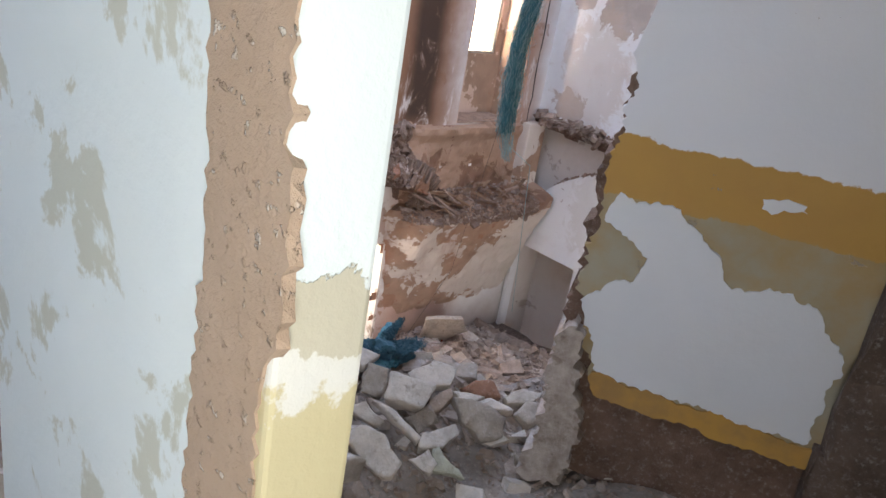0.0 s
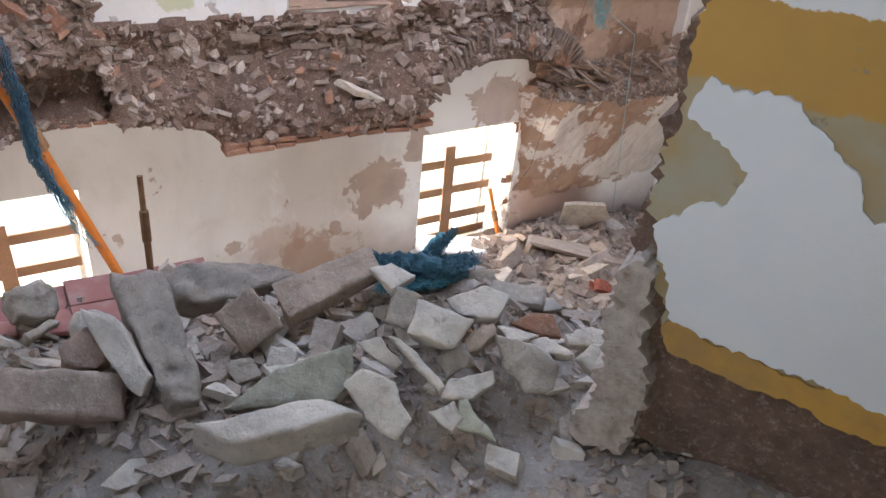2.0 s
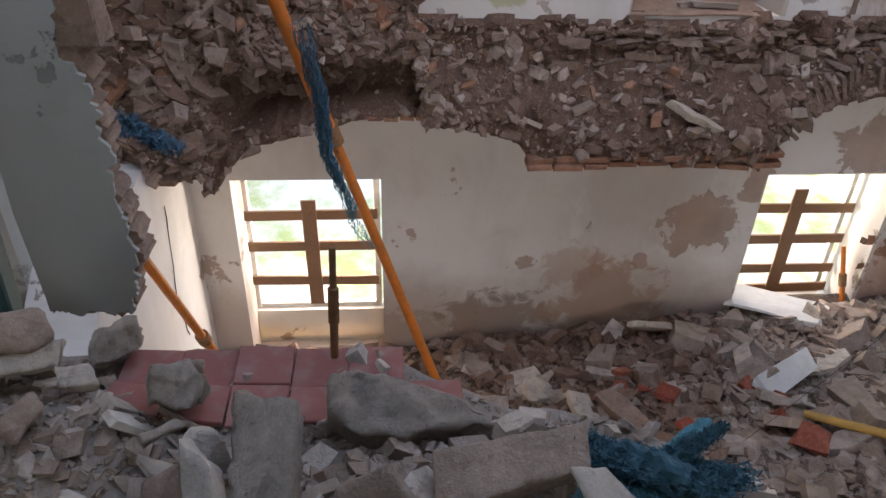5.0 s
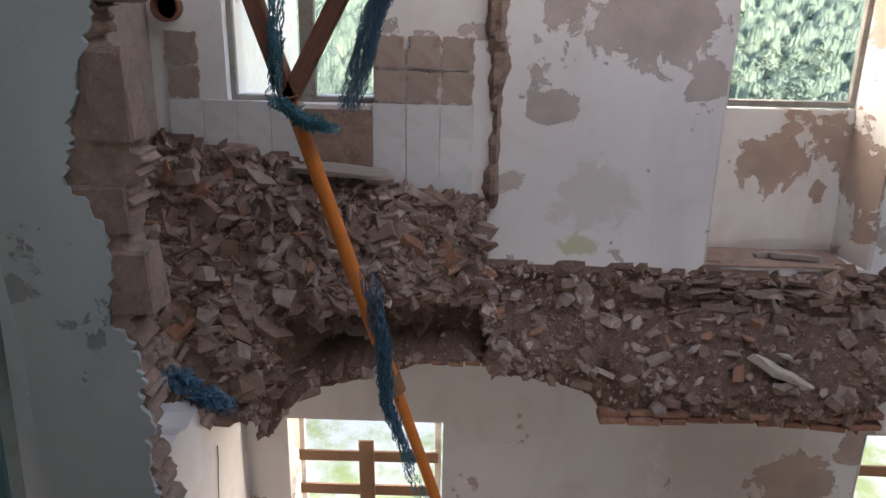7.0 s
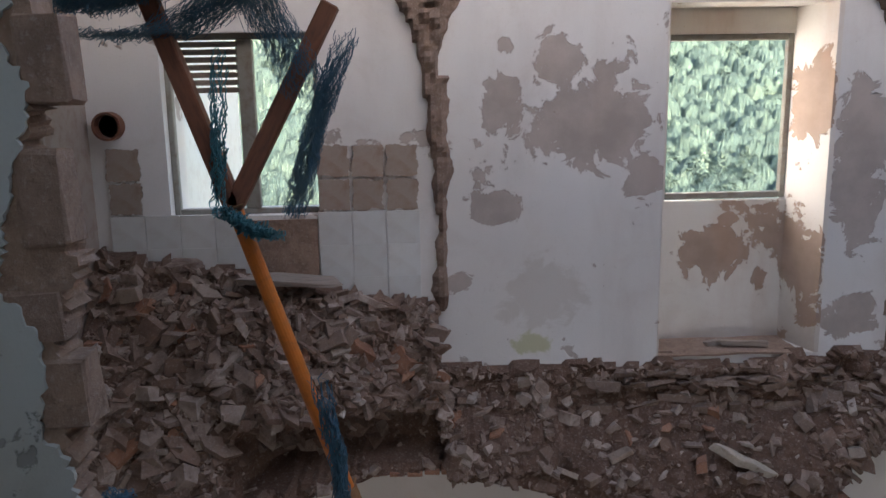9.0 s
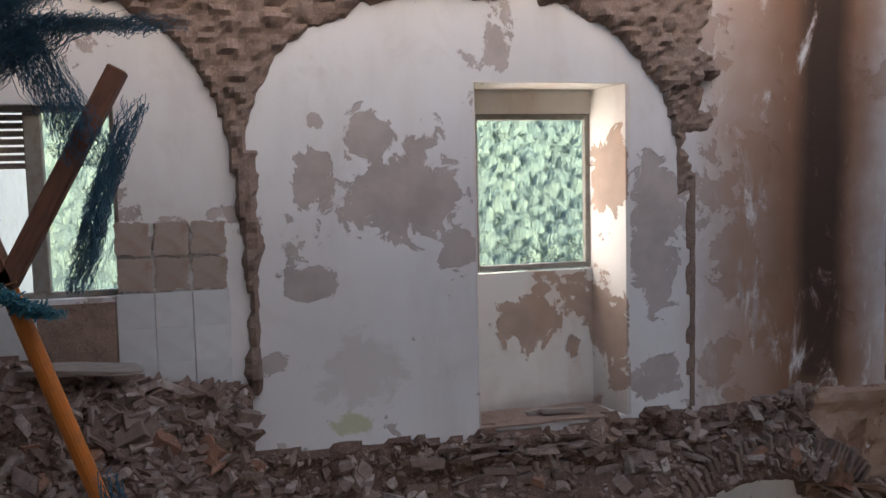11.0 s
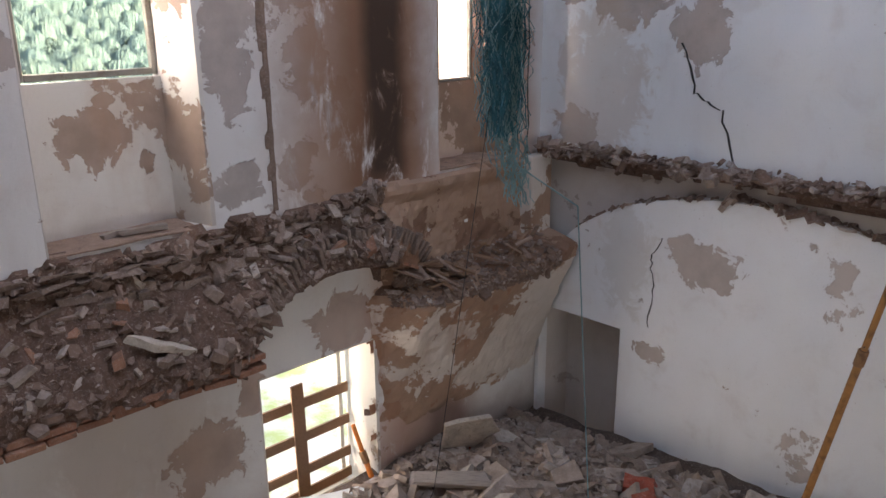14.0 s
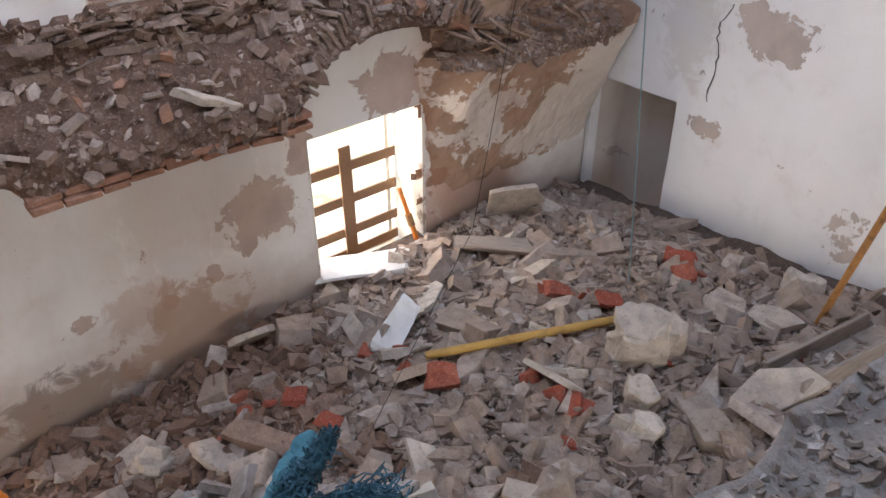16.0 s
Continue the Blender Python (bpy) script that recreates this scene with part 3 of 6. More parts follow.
w_far = window("window_2", -6.42, 8.26, 8.72, 0.54, 1.62, 0.03, m_frame, "narrow grey-framed window in a rust-stained niche")
window("window_3", -6.12, 1.19, 2.2, 0.81, 2.0, 0.04, m_frame, "kitchen window with a grey mullion and a half-lowered shutter", 1.72, False)
window("window_4", -6.44, 1.46, 2.66, -3.27, -1.64, 0.055, m_white_frame, "whitewashed ground-floor window frame barred with boards", None, False)
window("window_5", -6.44, 5.9, 7.0, -3.2, -1.62, 0.05, m_white_frame, "ground-floor window frame beside the rubble, barred with boards", None, False)
# slats of the half-lowered roller shutter
shutter = thing("roller_shutter", "half-lowered grey slatted roller shutter outside a window", "shutter", (-6.22, 1.47, 1.62))
for i in range(7):
    b = bmesh.new()
    box(b, (-0.012, -0.24, i * 0.05), (0.012, 0.24, i * 0.05 + 0.036))
    part("slat", bevelled(b, 0.005), m_grey_wood, shutter)


def barred(name, x, y0, y1, heights, yv, zv0, zv1, tilt, label):
    w = thing(name, label, "barricade", (x, y0, -3.0), group="boards across the lower windows")
    for z in heights:
        b = bmesh.new()
        box(b, (-0.012, -0.02, -0.05), (0.012, y1 - y0 + 0.02, 0.05))
        p = part("board", bevelled(b, 0.004), m_wood, w)
        p.matrix_basis = pose(0, 0, z + 3.0, random.uniform(-1.5, 1.5) + tilt)
    b = bmesh.new()
    box(b, (0.014, -0.065, zv0 + 3.0), (0.036, 0.065, zv1 + 3.0))
    p = part("upright_board", bevelled(b, 0.004), m_wood, w)
    p.matrix_basis = pose(0, yv - y0, 0, 0.8)
    return w


barred("board_barricade", -6.38, 1.48, 2.62, (-2.2, -2.53, -2.91), 2.05, -3.18, -2.03, -0.6, "rough brown boards nailed across a ground-floor window")
barred("board_barricade", -6.38, 5.92, 7.02, (-2.18, -2.53, -2.87, -3.12), 6.48, -3.09, -1.97, 0.0, "rough brown boards nailed across the window by the rubble")

# ---------------------------------------------------------------- end wall with its lunette
def lunette_top(x):
    return arch(x, -3.62, 2.25, -1.6, 1.23, 2.0)


bm = bmesh.new()
wall_with_holes(bm, "y", 9.32, 9.85, -5.998, 3.2, -0.14, 4.4, [])
solid("wall_north", bm, m_north, "white plaster end wall with a stepped crack", "wall", "structure")
bm = bmesh.new()
wall_with_holes(bm, "y", 9.455, 9.85, -5.998, 3.2, -4.2, -0.142, [(-5.93, -4.9, -4.2, -1.85)])
box(bm, (-6.1, 9.84, -4.2), (-4.7, 9.95, -1.6))
solid("wall_north_core", bm, m_recess, "wall behind the fallen vault, toned grey for shade", "wall", "structure")
bm = bmesh.new()
xs = sorted([-5.98 + i * (8.9 / 120) for i in range(121)] + [-5.931, -5.929, -4.901, -4.899])
cols = []
for x in xs:
    top = lunette_top(x) + 0.012 * fbm((x * 5, 1.0, 4.0))
    low = -1.85 + 0.01 * (x + 5) if -5.93 < x < -4.9 else -4.2
    cols.append([bm.verts.new((x, yy, zz)) for yy, zz in ((9.32, low), (9.32, top), (9.454, top), (9.454, low))])
for a, b in zip(cols, cols[1:]):
    for k in range(4):
        bm.faces.new((a[k], b[k], b[(k + 1) % 4], a[(k + 1) % 4]))
bmesh.ops.recalc_face_normals(bm, faces=bm.faces[:])
solid("wall_north_lunette", bm, m_north, "white plaster lunette wall with a dark recess and hairline cracks", "wall", "structure")


def north_relief(x, z):
    f, n = fbm((x * 6, z * 6, 5.2), 5), fbm((x * 1.4, z * 2, 9.1))
    c = cavity(x, z)
    top = -0.12 + 0.03 * f
    low = max(lunette_top(x) - 0.01 + 0.02 * f, top - 0.16 - 0.06 * n)
    if low < z < top:
        u = (z - low) / max(0.02, top - low)
        return 0.015 + 0.07 * smooth(u, 0.1, 0.6) + 0.08 * (c[1] - c[0]) + 0.06 * f + 0.03 * n
    return -0.05


relief("wall_north_broken_vault", north_relief, lambda a, z, d: (a, 9.317 - d, z), -5.95, 1.2, -1.6, 0.0, 0.035, [m_masonry], lambda a, z: 0,
       "strip of broken masonry between the end wall and its lunette", "broken vault")


def crack(name, points, width, label, parent_y=9.315, axis="y"):
    """A dark open crack: a thin jagged wedge cut that stands just proud of the plaster."""
    bm = bmesh.new()
    prev = None
    for (a0, z0), (a1, z1) in zip(points, points[1:]):
        for i in range(7):
            t = i / 6
            a, z = a0 + (a1 - a0) * t + random.uniform(-0.018, 0.018), z0 + (z1 - z0) * t + random.uniform(-0.012, 0.012)
            w = width * random.uniform(0.35, 1.0)
            quad = [(a - w, z), (a + w, z + w * 0.4)]
            vs = [bm.verts.new((u, parent_y, v) if axis == "y" else (parent_y, u, v)) for u, v in quad]
            vs += [bm.verts.new((u, parent_y + 0.004, v) if axis == "y" else (parent_y - 0.004, u, v)) for u, v in quad]
            if prev:
                bm.faces.new((prev[0], vs[0], vs[1], prev[1]))
                bm.faces.new((prev[0], prev[2], vs[2], vs[0]))
                bm.faces.new((prev[1], vs[1], vs[3], prev[3]))
            prev = vs
    bmesh.ops.recalc_face_normals(bm, faces=bm.faces[:])
    return solid(name, bm, m_dark, label, "crack", "structure")


crack("crack_end_wall", [(-4.46, 0.92), (-4.3, 0.5), (-4.05, 0.38), (-3.87, -0.15)], 0.012, "stepped dark crack in white plaster")
crack("crack_lunette", [(-4.5, -0.82), (-4.62, -1.05), (-4.56, -1.35), (-4.6, -1.75)], 0.007, "hairline crack in white plaster")
crack("crack_side", [(9.14, 1.9), (9.1, 0.7), (9.14, -0.2)], 0.01, "dark crack along the corner", -5.994, "x")

# corner post of the fallen vault
bm = bmesh.new()
box(bm, (-5.99, 9.0, -1.05), (-5.82, 9.315, -0.2))
solid("trim_corner_post", bevelled(bm, 0.02, 2), m_pendentive, "rust-brown stub of wall in the corner", "wall", "structure")

# ---------------------------------------------------------------- side walls, behind and above
bm = bmesh.new()
xs = [-6.0 + i * 0.08 for i in range(34)]
cols = []
for x in xs:
    top = -0.95 - 0.5 * smooth(x, -4.4, -3.4) + 0.05 * fbm((x * 4, 0, 0)) - 0.45 * smooth(x, -5.4, -6.0)
    cols.append([bm.verts.new((x, yy, zz)) for yy, zz in ((1.15, -4.2), (1.15, top), (0.75, top), (0.75, -4.2))])
for a, b in zip(cols, cols[1:]):
    for k in range(4):
        bm.faces.new((a[k], b[k], b[(k + 1) % 4], a[(k + 1) % 4]))
for c in (cols[0], cols[-1]):
    bm.faces.new(c)
bmesh.ops.recalc_face_normals(bm, faces=bm.faces[:])
solid("wall_south_lower", bm, m_side, "bluish white side wall with a long crack", "wall", "structure")
crack("crack_side_wall", [(-5.3, -1.4), (-5.15, -2.1), (-5.25, -2.6)], 0.008, "dark crack in bluish white plaster", 1.156, "y")
bm = bmesh.new()
box(bm, (-6.47, 0.2, -1.0), (-4.2, 0.7, 4.4))
solid("wall_south", bm, m_dirty_tile, "soiled side wall of the ruined kitchen", "wall", "structure")
bm = bmesh.new()
box(bm, (-4.2, -1.2, -4.2), (-4.0, 0.75, 4.4))
solid("wall_south_end", bm, m_pier, "grey wall closing the ruined kitchen", "wall", "structure")
# from here to the ceiling: unseen enclosure, added to darken the near rooms
bm = bmesh.new()
box(bm, (-4.0, -1.4, -4.2), (-1.2, -1.2, 4.4))
wall_with_holes(bm, "y", -1.4, -1.2, -1.2, 3.2, -4.2, 4.4, [])
solid("wall_back", bm, m_side, "plain plastered wall", "wall", "structure")
# unseen wall; its low openings are invented to hold the fill lamp
bm = bmesh.new()
wall_with_holes(bm, "x", 3.2, 3.4, -1.4, 9.85, -4.2, 4.4, [(2.5, 7.5, -1.9, -0.95)])
solid("wall_east", bm, m_side, "unseen plastered wall with low openings added for fill light", "wall", "structure")
bm = bmesh.new()
wall_with_holes(bm, "x", 1.1, 1.25, -1.2, 2.3, 0.0, 3.15, [(0.9, 1.5, 1.0, 2.3)])
# unseen block outside, added to keep the sun out of the low openings
box(bm, (5.0, -3.0, -4.2), (5.2, 12.0, 0.2))
solid("wall_corridor", bm, m_side, "unseen corridor wall with an added window, and an added sun block outside", "wall", "structure")
bm = bmesh.new()
box(bm, (-0.2, 4.9, 0.0), (3.2, 5.1, 3.2))
solid("wall_inner", bm, m_side, "plain inner wall", "wall", "structure")
bm = bmesh.new()
box(bm, (-0.75, -1.4, 3.15), (3.4, 9.85, 3.4))
solid("ceiling", bm, m_side, "unseen plaster ceiling that keeps the near rooms dark", "ceiling", "structure")
# unseen roof; its hole is assumed, to let sky light in
bm = bmesh.new()
box(bm, (-6.47, 0.2, 4.4), (-0.75, 1.9, 4.6))
box(bm, (-6.47, 1.9, 4.4), (-5.6, 8.7, 4.6))
box(bm, (-6.47, 8.7, 4.4), (-0.75, 9.85, 4.6))
# rim raised only to keep the sun off the west wall
box(bm, (-0.75, -1.4, 3.4), (-0.6, 9.85, 5.7))
solid("ceiling_roof_remains", bm, m_darkened_soil, "unseen roof round an assumed sky hole, with a rim that blocks sun", "ceiling", "structure")

# ---------------------------------------------------------------- lower floor of rubble and the broken upper floor
def pit(x, y):
    z = -3.5 + 0.55 * smooth(y, 1.5, 7.5) + 0.3 * smooth(x, -6.0, -3.0) + 0.12 * smooth(x, -3.0, -1.5)
    z -= 0.22 * smooth(y, 8.2, 9.3)
    return z + 0.09 * fbm((x * 0.9, y * 0.9, 0.4)) + 0.035 * fbm((x * 4, y * 4, 1.4))


def edge_of_floor(y):
    e = -2.2 + 0.24 * smooth(y, 2.65, 3.1) + 0.6 * smooth(y, 3.1, 3.9) + 0.12 * smooth(y, 3.7, 4.1)
    return e + 0.03 * fbm((y * 5, 0.5, 0.9)) + (0.0 if y > 1.8 else -0.5 * (1.8 - y))


def deck(x, y):
    z = 0.0 + 0.22 * smooth(x, -1.0, -0.4)
    ridge = 0.13 * math.exp(-((x + 1.5) / 0.3) ** 2) * smooth(y, 2.0, 2.5) * (1 - smooth(y, 3.5, 4.0))
    ridge += 0.12 * math.exp(-((x + 1.75) / 0.25) ** 2) * (1 - smooth(y, 1.9, 2.4))
    ridge += 0.13 * math.exp(-((x + 1.2) / 0.27) ** 2) * smooth(y, 2.1, 2.6) * (1 - smooth(y, 3.4, 3.9))
    z += 0.1 * smooth(y, 3.7, 4.1) * (1 - smooth(x, -1.0, -0.6))
    return z + ridge + 0.035 * fbm((x * 2.5, y * 2.5, 3.0)) + 0.015 * fbm((x * 9, y * 9, 3.0))


def sheet(name, height, x_at, y0, y1, ny, nx, material, label, category, skirt=None):
    bm = bmesh.new()
    rows = []
    for j in range(ny + 1):
        y = y0 + (y1 - y0) * j / ny
        xa, xb = x_at(y)
        row = []
        if skirt:
            for s, (dx, dz) in enumerate(skirt):
                w = 0.03 * fbm((y * 6, s, 2.0))
                row.append(bm.verts.new((xa + dx + w, y, height(xa, y) + dz + w)))
        for i in range(nx + 1):
            x = xa + (xb - xa) * (i / nx) ** 1.3
            row.append(bm.verts.new((x, y, height(x, y))))
        rows.append(row)
    for a, b in zip(rows, rows[1:]):
        for i in range(len(a) - 1):
            bm.faces.new((a[i], a[i + 1], b[i + 1], b[i]))
    bmesh.ops.recalc_face_normals(bm, faces=bm.faces[:])
    return solid(name, bm, material, label, category, "structure", smooth=True)


floor_low = sheet("floor", pit, lambda y: (-6.1, 3.0), 0.9, 9.4, 130, 130, m_darkened_soil, "ground floor buried under fine rubble", "floor")
floor_up = sheet("floor_upper", deck, lambda y: (edge_of_floor(y), 3.2), -1.3, 9.2, 200, 90, m_dust, "dusty broken upper floor ending at a ragged edge", "floor",
                 [(0.9, -0.9), (0.45, -0.6), (0.12, -0.42), (0.02, -0.28), (0.0, -0.12), (-0.01, -0.04)])

# ---------------------------------------------------------------- partition with the ochre band
def ragged(bm, outline, depth, seed, rough=0.02, steps=9):
    """A sheet with a broken outline, in its own x and z, extruded back along y."""
    rnd = random.Random(seed)
    pts = []
    for (a, b), (c, d) in zip(outline, outline[1:] + outline[:1]):
        length = math.hypot(c - a, d - b)
        k = max(2, int(length / 0.012)) if length < 1.5 else steps
        for i in range(k):
            t = i / k
            nx, nz = -(d - b) / length, (c - a) / length
            o = rough * 1.5 * (fbm((a + (c - a) * t) * 9 * Vector((1, 0, 0)) + Vector((0, (b + (d - b) * t) * 9, seed)), 5) + rnd.uniform(-0.3, 0.3))
            pts.append((a + (c - a) * t + nx * o, b + (d - b) * t + nz * o))
    front = [bm.verts.new((x, 0, z)) for x, z in pts]
    back = [bm.verts.new((x + rnd.uniform(-0.2, 0.2) * min(depth, 0.05), depth, z + rnd.uniform(-0.2, 0.2) * min(depth, 0.05))) for x, z in pts]
    n = len(pts)
    bm.faces.new(front)
    bm.faces.new(back[::-1])
    for i in range(n):
        bm.faces.new((front[i], back[i], back[(i + 1) % n], front[(i + 1) % n]))
    bm.normal_update()
    bmesh.ops.triangulate(bm, faces=[f for f in bm.faces if len(f.verts) > 4])
    bmesh.ops.recalc_face_normals(bm, faces=bm.faces[:])
    return bm


at_partition = pose(-0.765, 3.5, -0.094, 0, 0, 28) @ Matrix.Scale(1.05, 4)
bm = ragged(bmesh.new(), [(0.02, 3.14), (-0.005, 1.6), (-0.035, 1.25), (-0.04, 0.95), (-0.045, 0.78), (0.0, 0.5), (0.03, 0.25), (2.0, 0.25), (2.0, 3.14)], 0.16, 3, 0.022, 12)
solid("wall_partition", bm, m_masonry, "broken partition wall, its rubble core bare at the edge", "wall", "structure", at=at_partition)
bm = ragged(bmesh.new(), [(0.015, 3.1), (-0.01, 1.6), (-0.03, 1.3), (-0.01, 1.1), (-0.03, 0.9), (0.02, 0.78), (0.08, 0.6), (0.79, 0.58), (0.84, 0.9), (0.8, 1.02), (0.86, 1.3), (0.92, 1.6), (0.95, 3.1)], 0.02, 5, 0.02, 12)
solid("wall_partition_paint", bm, m_partition, "painted plaster: grey-white over an ochre band and olive undercoat", "wall", "structure", at=at_partition @ pose(0, -0.018, 0))
bm = ragged(bmesh.new(), [(0.03, 1.2), (0.2, 1.2), (0.27, 1.16), (0.32, 1.11), (0.38, 1.03), (0.5, 1.04), (0.62, 1.03), (0.66, 0.97), (0.72, 0.9), (0.72, 0.62), (0.1, 0.63), (-0.01, 0.86), (0.07, 0.93), (0.13, 0.96), (0.14, 1.03), (0.08, 1.09), (0.0, 1.12)], 0.008, 9, 0.012)
solid("wall_partition_sheet", bm, m_sheet, "sheet of grey-white plaster with chipped edges", "wall", "structure", at=at_partition @ pose(0, -0.027, 0))
bm = ragged(bmesh.new(), [(0.08, 0.63), (0.8, 0.615), (0.8, 0.54), (0.1, 0.56)], 0.008, 10, 0.01)
solid("baseboard", bm, m_ochre, "chipped ochre skirting band painted on plaster", "skirting", "structure", at=at_partition @ pose(0, -0.03, 0))
bm = ragged(bmesh.new(), [(0.4, 1.285), (0.46, 1.305), (0.51, 1.295), (0.515, 1.27), (0.46, 1.265), (0.43, 1.25), (0.4, 1.26)], 0.006, 11, 0.008)
solid("wall_partition_chip", bm, m_sheet, "white chip in the ochre band", "wall", "structure", at=at_partition @ pose(0, -0.024, 0))
bm = bmesh.new()
for s in range(9):
    z = 0.3 + s * 0.33
    box(bm, (0.74 + 0.11 * smooth(z, 0.7, 1.4) + 0.02 * math.sin(s * 2.1), -0.1 - 0.03 * math.sin(s), z), (2.0, 0.0, z + 0.332))
bmesh.ops.subdivide_edges(bm, edges=bm.edges[:], cuts=3)
for v in bm.verts:
    v.co += Vector((fbm(v.co * 5), fbm(v.co * 5 + Vector((3, 0, 0))), 0)) * 0.03
solid("wall_partition_bare", bm, m_darkened_soil, "dark bare masonry where the plaster has come off", "wall", "structure", at=at_partition)
# masonry stub at the foot of the broken edge
bm = ragged(bmesh.new(), [(-0.05, 0.2), (-0.045, 0.5), (-0.03, 0.7), (0.0, 0.8), (0.04, 0.7), (0.08, 0.5), (0.07, 0.2)], 0.14, 21, 0.025)
solid("wall_partition_stub", bm, m_stone, "crumbling masonry stub at the foot of the partition", "wall", "structure", at=at_partition @ pose(0, -0.06, 0))

# ---------------------------------------------------------------- doorway stub by the start
bm = bmesh.new()
box(bm, (-0.75, 1.815, 0.0), (0.095, 1.905, 3.14))
solid("wall_doorway", bevelled(bm, 0.006, 2), m_doorway, "door jamb of flaking pale blue distemper over an olive dado", "wall", "structure")
bm = ragged(bmesh.new(), [(0.06, 3.1), (0.065, 2.4), (0.06, 1.9), (0.066, 1.5), (0.06, 1.2), (0.066, 0.9), (0.06, 0.4), (-0.01, 0.4), (-0.03, 0.9), (-0.07, 1.25), (-0.05, 1.6), (-0.08, 1.8), (-0.04, 2.1), (-0.05, 3.1)], 0.012, 14, 0.014)
solid("wall_doorway_patch", bm, m_render, "strip of bare brown pebbly render beside the jamb", "wall", "structure", at=pose(0.03, 1.812, 0))

bm = bmesh.new()
box(bm, (-5.1, 9.295, 1.80), (3.2, 9.318, 1.84))
box(bm, (-5.05, 9.303, 1.73), (3.2, 9.318, 1.775))
solid("trim_cornice", bevelled(bm, 0.004), m_north, "narrow white moulding along the end wall", "moulding", "structure")
# ---------------------------------------------------------------- pier with tiles and the teal door frame
PIER = [(0.0, 3.6), (0.02, 1.75), (-0.05, 1.45), (0.06, 1.2), (0.0, 0.95), (-0.02, 0.6), (0.0, 0.25), (0.02, -0.05), (-0.05, -0.3), (-0.36, -0.3), (-0.4, 3.6)]
bm = ragged(bmesh.new(), [(a - 0.02 if a > -0.3 else a, b) for a, b in PIER], 0.13, 31, 0.03)
pier = solid("wall_pier", bm, m_brown, "ragged pier of clay block under grey-green plaster", "wall", "structure", at=pose(-2.765, 1.86, 0, 0, 0, 90))
bm = ragged(bmesh.new(), [(-0.02, 3.6), (-0.05, 1.9), (-0.1, 1.75), (-0.02, 1.62), (-0.12, 1.3), (-0.15, 1.12), (-0.07, 0.98), (-0.1, 0.75), (-0.02, 0.6), (-0.02, 0.25), (0.0, -0.05), (-0.06, -0.28), (-0.37, -0.28), (-0.41, 3.6)], 0.016, 33, 0.022)
solid("wall_pier_plaster", bm, m_pier, "sheet of flaking grey-green plaster on the pier", "wall", "structure", at=pose(-2.749, 1.86, 0, 0, 0, 90))
for i, (yy, z, l, h) in enumerate(((1.86, 0.82, 0.13, 0.2), (1.8, 1.04, 0.17, 0.14), (1.86, 1.35, 0.12, 0.25), (1.9, 1.7, 0.12, 0.22))):
    b = bmesh.new()
    box(b, (-0.06, -l / 2, -h / 2), (0.06, l / 2, h / 2))
    bevelled(b, 0.008)
    for v in b.verts:
        v.co += Vector((0, random.uniform(-0.006, 0.006), random.uniform(-0.006, 0.006)))
    p = part("block", b, m_brown, pier)
    p.matrix_parent_inverse = pier.matrix_world.inverted()
    p.matrix_basis = pose(-2.818 + 0.002 * i, yy - 0.03, z, 2, 0, 0)
b = bmesh.new()
box(b, (-2.9, 1.48, -0.3), (-2.782, 1.79, 3.6))
solid("wall_pier_core", b, m_brown, "clay core of the broken pier", "wall", "structure")
frame_ob = thing("door_frame", "teal-painted steel door frame standing beside the pier", "door frame", (-2.74, 1.33, -0.3))
b = bmesh.new()
box(b, (-0.05, -0.05, 0), (0.04, 0.06, 3.7))
p = part("frame_post", bevelled(b, 0.008), m_teal, frame_ob)
p.matrix_basis = pose(0, 0, 0, -2.0)
b = bmesh.new()
box(b, (0.04, 0.015, 0), (0.055, 0.03, 3.7))
p = part("frame_stop", b, m_teal, frame_ob)
p.matrix_basis = pose(0, 0, 0, -2.0)

# ---------------------------------------------------------------- loose stones
def chip_verts(rnd, size, flat):
    """Corners and faces of one broken piece: a jittered six-sided slab."""
    sides = rnd.choice((3, 4, 4, 4, 5, 5))
    a0 = rnd.uniform(0, 6.28)
    lx, ly, lz = size * rnd.uniform(0.85, 1.7), size * rnd.uniform(0.5, 1.0), size * flat * rnd.uniform(0.6, 1.2)
    ring = []
    for i in range(sides):
        a = a0 + 6.2832 * (i + rnd.uniform(-0.28, 0.28)) / sides
        ring.append((lx * math.cos(a) * 0.5, ly * math.sin(a) * 0.5))
    k = rnd.uniform(0.86, 1.0)
    vs = [(x, y, -lz / 2 + rnd.uniform(-0.1, 0.1) * lz) for x, y in ring] + [(x * k + rnd.uniform(-0.05, 0.05) * size, y * k, lz / 2 + rnd.uniform(-0.2, 0.2) * lz) for x, y in ring]
    fs = [tuple(range(sides))[::-1], tuple(range(sides, 2 * sides))]
    fs += [(i, (i + 1) % sides, sides + (i + 1) % sides, sides + i) for i in range(sides)]
    return vs, fs


CHIPS = []
for s in range(18):
    rnd = random.Random(100 + s)
    flat = (0.14, 0.24, 0.48)[s % 3]
    vs, fs = chip_verts(rnd, 1.0, flat)
    me = bpy.data.meshes.new("chip")
    me.from_pydata(vs, [], fs)
    b = bmesh.new()
    b.from_mesh(me)
    bmesh.ops.bevel(b, geom=b.edges[:], offset=0.012, segments=1, affect="EDGES")
    b.to_mesh(me)
    b.free()
    CHIPS.append(me)


def with_material(meshes, material):
    out = []
    for me in meshes:
        c = me.copy()
        c.materials.clear()
        c.materials.append(material)
        out.append(c)
    return out


